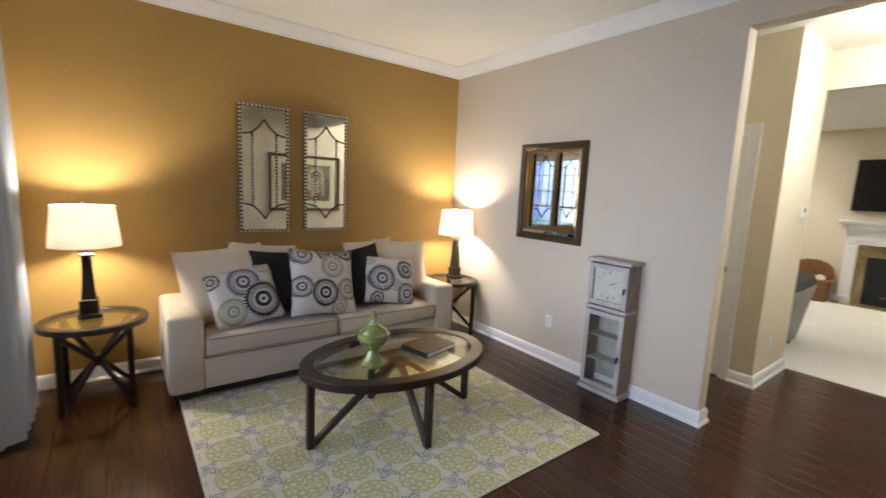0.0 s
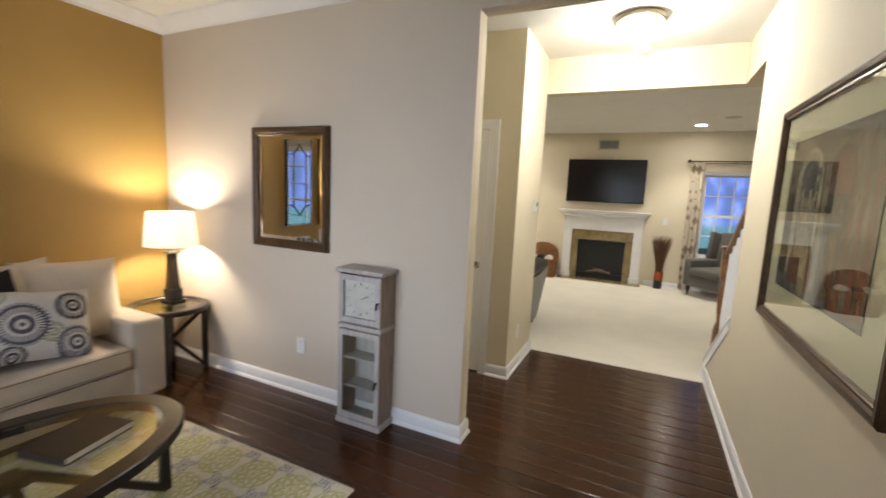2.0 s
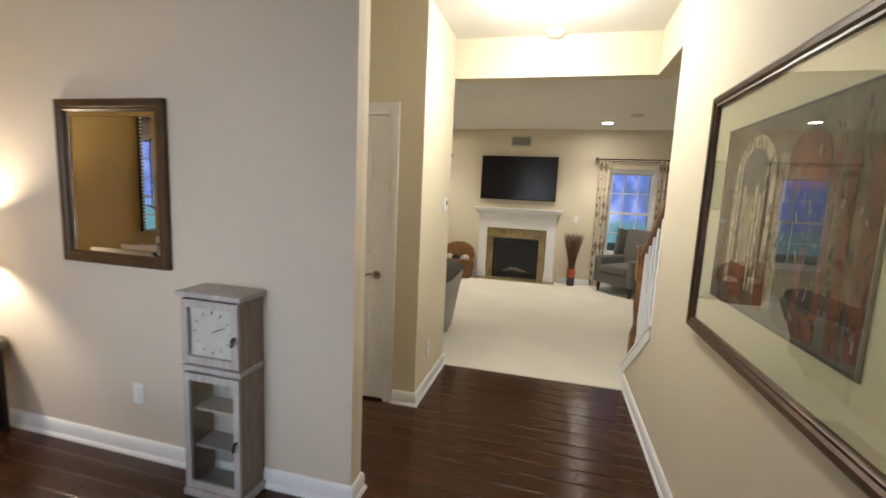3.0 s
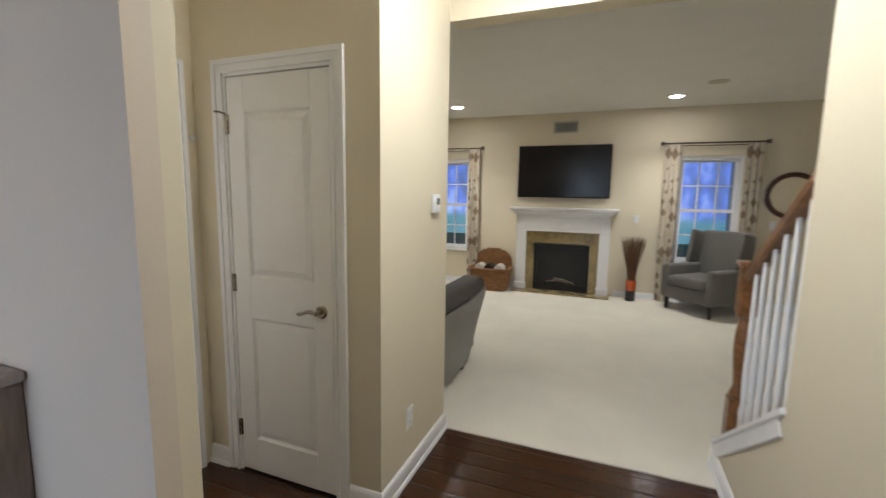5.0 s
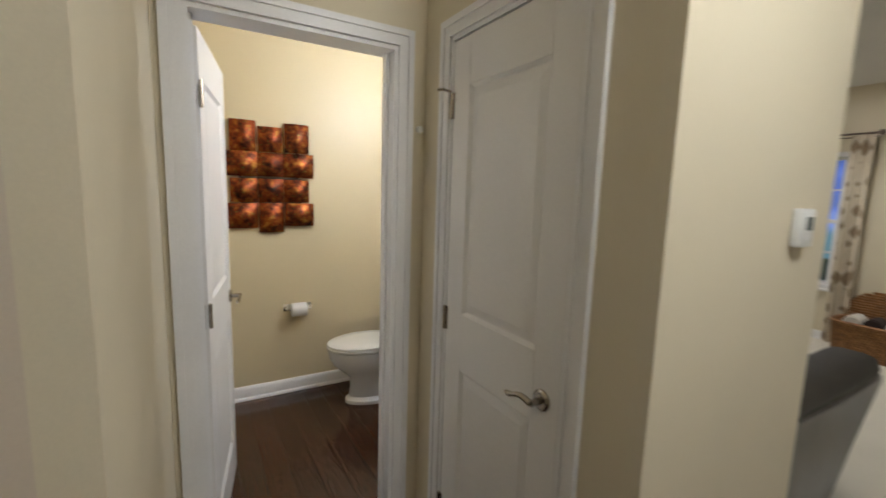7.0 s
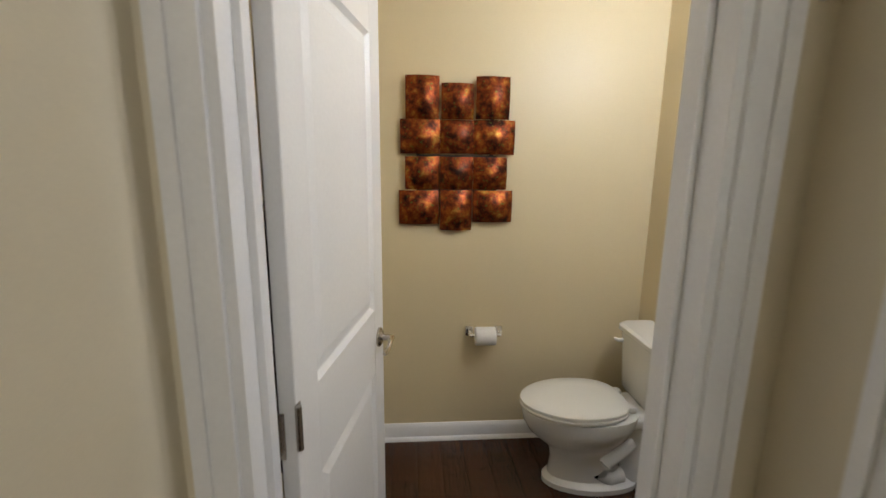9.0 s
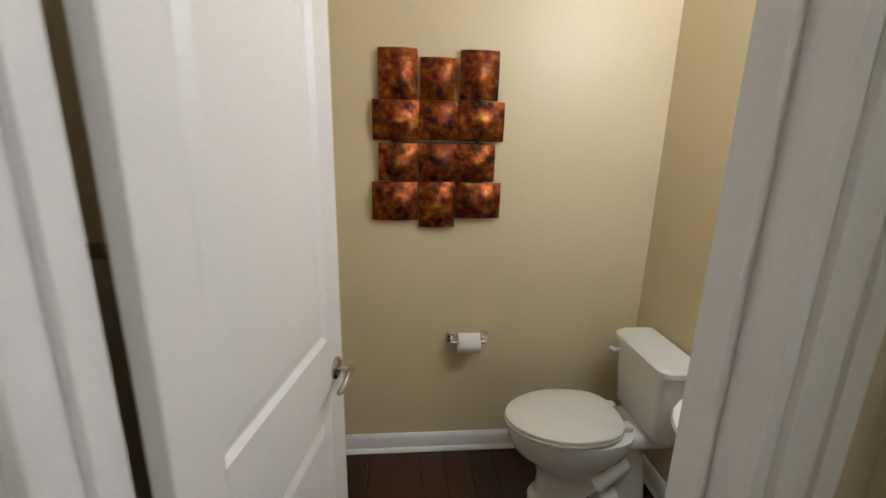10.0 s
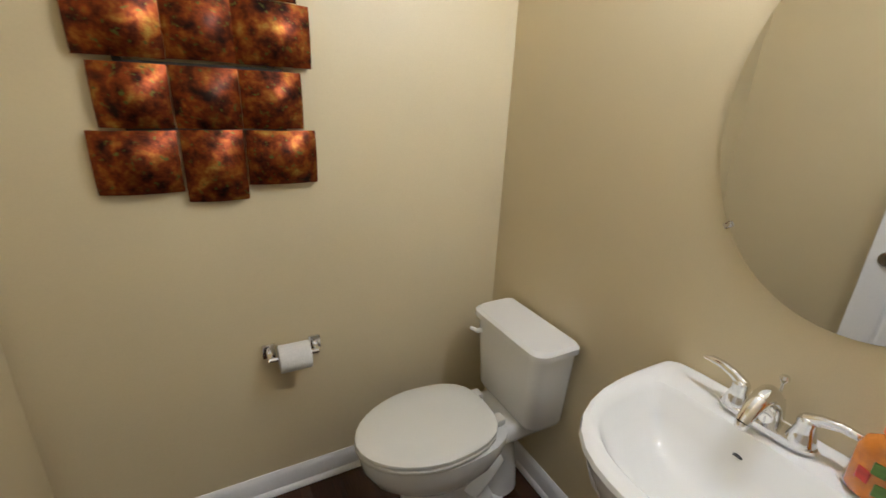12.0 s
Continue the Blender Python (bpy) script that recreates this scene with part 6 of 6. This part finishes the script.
om = thing("oval_mirror", pose(XB - 0.001, 2.775, 1.494, 0, 0, -90), "frameless oval wall mirror over the sink", "mirror")
bm = bmesh.new()
outer = [(0.305 * math.cos(2 * math.pi * k / 64), 0.393 * math.sin(2 * math.pi * k / 64)) for k in range(64)]
r0 = [bm.verts.new((x, 0, z)) for x, z in outer]
r1 = [bm.verts.new((x, -0.006, z)) for x, z in outer]
r2 = [bm.verts.new((x * 0.955, -0.00605, z * 0.966)) for x, z in outer]
for a, b in ((r0, r1), (r1, r2)):
    for i in range(64):
        bm.faces.new((a[i], a[(i + 1) % 64], b[(i + 1) % 64], b[i]))
bm.faces.new(r2), bm.faces.new(r0)
part("glass", bm, MIRROR, om, smooth=False)
for a in (38, 142, 218, 322):
    part("clip", box(-0.007, -0.012, -0.010, 0.007, 0.0, 0.010, 0.003), CHROME, om, "chrome mirror clip", at=pose(0.305 * math.cos(radians(a)), 0, 0.393 * math.sin(radians(a)), 0, 90 - a, 0))
BULB = glowing("lit_vanity_glass", (1.0, 0.90, 0.74), 5.0)
vl = thing("vanity_light", pose(XB, 2.775, 2.08, 0, 0, 90), "nickel vanity light with two lit glass shades", "lamp")
part("back_plate", box(-0.24, 0.0, -0.05, 0.24, 0.022, 0.05, 0.008), NICKEL, vl)
for x in (-0.16, 0.16):
    part("arm", tube([(x, 0.02, 0.0), (x, 0.10, 0.01), (x, 0.13, 0.03)], 0.010, 10), NICKEL, vl)
    sh = part("shade", lathe([(0.030, 0.03), (0.055, 0.07), (0.068, 0.13), (0.066, 0.13), (0.052, 0.07), (0.028, 0.035)], 24), BULB, vl, "lit frosted shade", at=pose(x, 0.13, 0))
    sh.visible_shadow = False

# toilet paper
tp = thing("toilet_paper_holder", pose(4.038, YB2 - 0.001, 0.640), "chrome toilet paper holder with a part-used roll", "paper holder")
for s_ in (-1, 1):
    ps = part("post", box(s_ * 0.078 - 0.022, -0.012, -0.028, s_ * 0.078 + 0.022, 0, 0.028, 0.006), CHROME, tp)
    part("post_arm", bar((s_ * 0.078, -0.008, 0), (s_ * 0.078, -0.068, -0.006), 0.018, 0.014), CHROME, ps)
part("spindle", tube([(-0.08, -0.062, -0.004), (0.08, -0.062, -0.004)], 0.008, 10), CHROME, tp)
ROLL = material("toilet_paper", (0.76, 0.74, 0.70), 0.9, grain=0.05, grain_scale=150, bump=0.3, bump_scale=160)
tagged(part("toilet_roll", lathe([(0.020, -0.052), (0.046, -0.052), (0.048, -0.048), (0.048, 0.048), (0.046, 0.052), (0.020, 0.052)], 30), ROLL, at=pose(4.038, YB2 - 0.063, 0.632, 0, 90, 0)), "white toilet paper roll on its holder", "toilet paper")

# copper wall art of twelve domed tiles
def copper():
    m = material("flamed_copper", (0.30, 0.10, 0.03), 0.37, metal=0.8, blotch=0.0)
    nt = m.node_tree
    b = nt.nodes["Principled BSDF"]
    tc, n1, n2, cr, mix = (nt.nodes.new("ShaderNode" + k) for k in ("TexCoord", "TexNoise", "TexNoise", "ValToRGB", "Mix"))
    geo = nt.nodes.new("ShaderNodeObjectInfo")
    add = nt.nodes.new("ShaderNodeVectorMath")
    add.operation = "ADD"
    sc = nt.nodes.new("ShaderNodeVectorMath")
    sc.operation = "SCALE"
    sc.inputs[0].default_value = (17, 31, 23)
    nt.links.new(geo.outputs["Random"], sc.inputs["Scale"])
    nt.links.new(tc.outputs["Object"], add.inputs[0]), nt.links.new(sc.outputs[0], add.inputs[1])
    n1.inputs["Scale"].default_value, n1.inputs["Detail"].default_value, n1.inputs["Roughness"].default_value = 22, 5, 0.62
    n2.inputs["Scale"].default_value, n2.inputs["Detail"].default_value = 70, 4
    nt.links.new(add.outputs[0], n1.inputs["Vector"]), nt.links.new(add.outputs[0], n2.inputs["Vector"])
    el = cr.color_ramp.elements
    el[0].position, el[0].color = 0.33, (0.016, 0.006, 0.004, 1)
    el[1].position, el[1].color = 0.77, (0.42, 0.29, 0.055, 1)
    for p, c in ((0.42, (0.075, 0.014, 0.005, 1)), (0.53, (0.19, 0.037, 0.008, 1)), (0.62, (0.28, 0.095, 0.017, 1))):
        e = el.new(p)
        e.color = c
    nt.links.new(n1.outputs["Fac"], cr.inputs[0])
    c2 = nt.nodes.new("ShaderNodeValToRGB")
    c2.color_ramp.elements[0].position, c2.color_ramp.elements[1].position = 0.60, 0.70
    nt.links.new(n2.outputs["Fac"], c2.inputs[0])
    mix.data_type = "RGBA"
    mix.inputs[7].default_value = (0.10, 0.11, 0.025, 1)
    nt.links.new(c2.outputs[0], mix.inputs[0]), nt.links.new(cr.outputs[0], mix.inputs[6]), nt.links.new(mix.outputs[2], b.inputs["Base Color"])
    bp = nt.nodes.new("ShaderNodeBump")
    bp.inputs["Strength"].default_value, bp.inputs["Distance"].default_value = 0.25, 0.004
    nt.links.new(n1.outputs["Fac"], bp.inputs["Height"]), nt.links.new(bp.outputs[0], b.inputs["Normal"])
    return m


COPPER = copper()


def dome_tile(w, h, rise, n=10):
    bm = bmesh.new()
    g = [[bm.verts.new((w * (i / n - 0.5), -0.010 - rise * (1 - (2 * i / n - 1) ** 2) * (1 - 0.55 * (2 * j / n - 1) ** 2) - 0.25 * rise * (1 - (2 * j / n - 1) ** 2), h * (j / n - 0.5))) for j in range(n + 1)] for i in range(n + 1)]
    for i in range(n):
        for j in range(n):
            bm.faces.new((g[i][j], g[i + 1][j], g[i + 1][j + 1], g[i][j + 1]))
    bm.normal_update()
    bmesh.ops.solidify(bm, geom=bm.faces[:], thickness=0.003)
    return bm


art = thing("copper_wall_art", pose(0, YB2 - 0.002, 0), "wall art of twelve domed copper tiles in flamed reds", "wall art")
CX = 3.877
for row in (((-0.166, 1.808, 0.152, 0.190), (-0.002, 1.794, 0.148, 0.158), (0.163, 1.812, 0.154, 0.186)),
            ((-0.176, 1.634, 0.182, 0.154), (-0.002, 1.634, 0.154, 0.150), (0.175, 1.634, 0.190, 0.154)),
            ((-0.166, 1.466, 0.158, 0.150), (-0.002, 1.466, 0.154, 0.150), (0.160, 1.466, 0.158, 0.148)),
            ((-0.181, 1.302, 0.186, 0.158), (-0.002, 1.288, 0.150, 0.190), (0.176, 1.308, 0.188, 0.150))):
    for dx, z, w, h in row:
        part("tile", dome_tile(w * 1.065, h * 1.06, 0.036), COPPER, art, at=pose(CX + dx * 1.03, -0.006, 1.555 + (z - 1.548) * 1.03))
for c in ((CX - 0.20, -0.012, 1.34, CX - 0.18, 0.0, 1.80), (CX + 0.16, -0.012, 1.34, CX + 0.18, 0.0, 1.80), (CX - 0.2, -0.016, 1.545, CX + 0.2, -0.012, 1.557), (CX - 0.2, -0.016, 1.38, CX + 0.2, -0.012, 1.392), (CX - 0.2, -0.016, 1.71, CX + 0.2, -0.012, 1.722)):
    part("back_bar", boxes(c), BLACK, art, "black metal back bar", smooth=False)

# towel behind the open door
tr = thing("towel_bar", pose(XH - 0.010, 2.78, 1.42, 0, 0, 90), "short nickel towel bar behind the bathroom door", "towel bar")
for s_ in (-1, 1):
    part("post", tube([(s_ * 0.20, 0.0, 0), (s_ * 0.20, -0.055, 0)], 0.011, 12), NICKEL, tr)
part("bar", tube([(-0.215, -0.05, 0), (0.215, -0.05, 0)], 0.008, 10), NICKEL, tr)
tagged(part("hand_towel", drape(0.30, 0.62, 0.008, 3, 5.0), YARN_D, at=pose(XH + 0.042, 2.78, 1.432, 0, 0, 90)), "dark brown hand towel hanging from the towel bar", "towel")


# ---- outdoors ----
LAWN = material("dusk_lawn", (0.05, 0.09, 0.03), 0.9, grain=0.3, grain_scale=30, blotch=0.3, blotch_scale=1.5)
structure("ground", boxes((-60, -60, -0.6, 70, 60, -0.5)), LAWN, "lawn round the house", "ground")


def dusk(name, strength):
    """A glowing dusk distance: blue sky, vague pale houses and darker trees."""
    m = bpy.data.materials.new(name)
    m.use_nodes = True
    nt = m.node_tree
    nt.nodes.remove(nt.nodes["Principled BSDF"])
    em, tc, mp, n1, cr = (nt.nodes.new("ShaderNode" + k) for k in ("Emission", "TexCoord", "Mapping", "TexNoise", "ValToRGB"))
    mp.inputs["Scale"].default_value = (0.0, 0.9, 0.45)
    n1.inputs["Scale"].default_value, n1.inputs["Detail"].default_value = 1.6, 6
    el = cr.color_ramp.elements
    el[0].position, el[0].color = 0.34, (0.10, 0.15, 0.36, 1)
    el[1].position, el[1].color = 0.70, (0.42, 0.52, 0.95, 1)
    e = el.new(0.52)
    e.color = (0.14, 0.22, 0.70, 1)
    nt.links.new(tc.outputs["Object"], mp.inputs[0]), nt.links.new(mp.outputs[0], n1.inputs["Vector"]), nt.links.new(n1.outputs["Fac"], cr.inputs[0])
    sep, low, mix = (nt.nodes.new("ShaderNode" + k) for k in ("SeparateXYZ", "MapRange", "Mix"))
    low.inputs["From Min"].default_value, low.inputs["From Max"].default_value = 0.35, 0.75
    low.inputs["To Min"].default_value, low.inputs["To Max"].default_value = 0.8, 0.0
    mix.data_type = "RGBA"
    mix.inputs[7].default_value = (0.10, 0.26, 0.27, 1)
    nt.links.new(tc.outputs["Object"], sep.inputs[0]), nt.links.new(sep.outputs[2], low.inputs[0]), nt.links.new(low.outputs[0], mix.inputs[0])
    nt.links.new(cr.outputs[0], mix.inputs[6]), nt.links.new(mix.outputs[2], em.inputs[0])
    em.inputs[1].default_value = strength
    nt.links.new(em.outputs[0], nt.nodes["Material Output"].inputs[0])
    return m


structure("backdrop_east", boxes((XT + 14, -22, -0.5, XT + 14.1, 26, 9)), dusk("dusk_east", 1.7), "blue dusk beyond the family room windows", "backdrop")
structure("backdrop_west", boxes((XW - 8.1, -14, -0.5, XW - 8, 18, 9)), dusk("dusk_west", 2.2), "blue dusk beyond the living room window", "backdrop")
SIDING = material("pale_lap_siding", (0.62, 0.64, 0.66), 0.6, blotch=0.05)
bump_out = thing("neighbour_wall", pose(0, 0, -0.5), "pale lap-sided house corner outside the window", "house")
for k in range(26):
    part("siding_board", boxes((XT + 1.3 - 0.004 * (k % 2), -2.6, 0.13 * k, XT + 1.5, -1.42, 0.13 * k + 0.126)), SIDING, bump_out, smooth=False)

# ---- floorboards ----
def plank_shape(n=8, crown=0.0003):
    """A board of unit width and length whose face is slightly crowned and rounded off at its long edges."""
    bm = bmesh.new()
    prof = [(-0.5, -0.011), (-0.5, -0.0005)] + [(-0.496 + 0.992 * k / n, -crown * (2 * k / n - 1) ** 2) for k in range(n + 1)] + [(0.5, -0.0005), (0.5, -0.011)]
    ends = [[bm.verts.new((x, y, z)) for x, z in prof] for y in (-0.5, 0.5)]
    for k in range(len(prof) - 1):
        bm.faces.new((ends[0][k], ends[1][k], ends[1][k + 1], ends[0][k + 1]))
    bm.faces.new(ends[0]), bm.faces.new(ends[1])
    return bm


plank_mesh = mesh_of("floorboard", plank_shape(), FLOOR_WOOD)


def boards(parent, x0, x1, y0, y1, width, seed):
    rng = random.Random(seed)
    x, n = x0, 0
    while x < x1 - 0.002:
        w = min(width, x1 - x)
        y = y0 - rng.uniform(0.0, 0.8)
        while y < y1 - 0.01:
            l = rng.uniform(0.75, 1.5)
            a, b = max(y, y0), min(y + l, y1)
            if b - a > 0.02:
                o = new("floorboard", plank_mesh)
                o.matrix_basis = Matrix.Translation((x + w / 2, (a + b) / 2, rng.uniform(-0.0003, 0.0))) @ Matrix.Diagonal((w - 0.0005, b - a - 0.0006, 1, 1))
                o.parent = parent
                n += 1
            y += l
        x += width
    return n


floor_ob = bpy.data.objects["floor"]
boards(floor_ob, XW, XG, YS, YG, 0.125, 3)
boards(floor_ob, XG, XC, YS, YB1, 0.125, 4)
boards(floor_ob, XC, XE, YS, YH, 0.125, 5)
boards(floor_ob, XH - 0.012, XB, YB1, YB2, 0.125, 6)
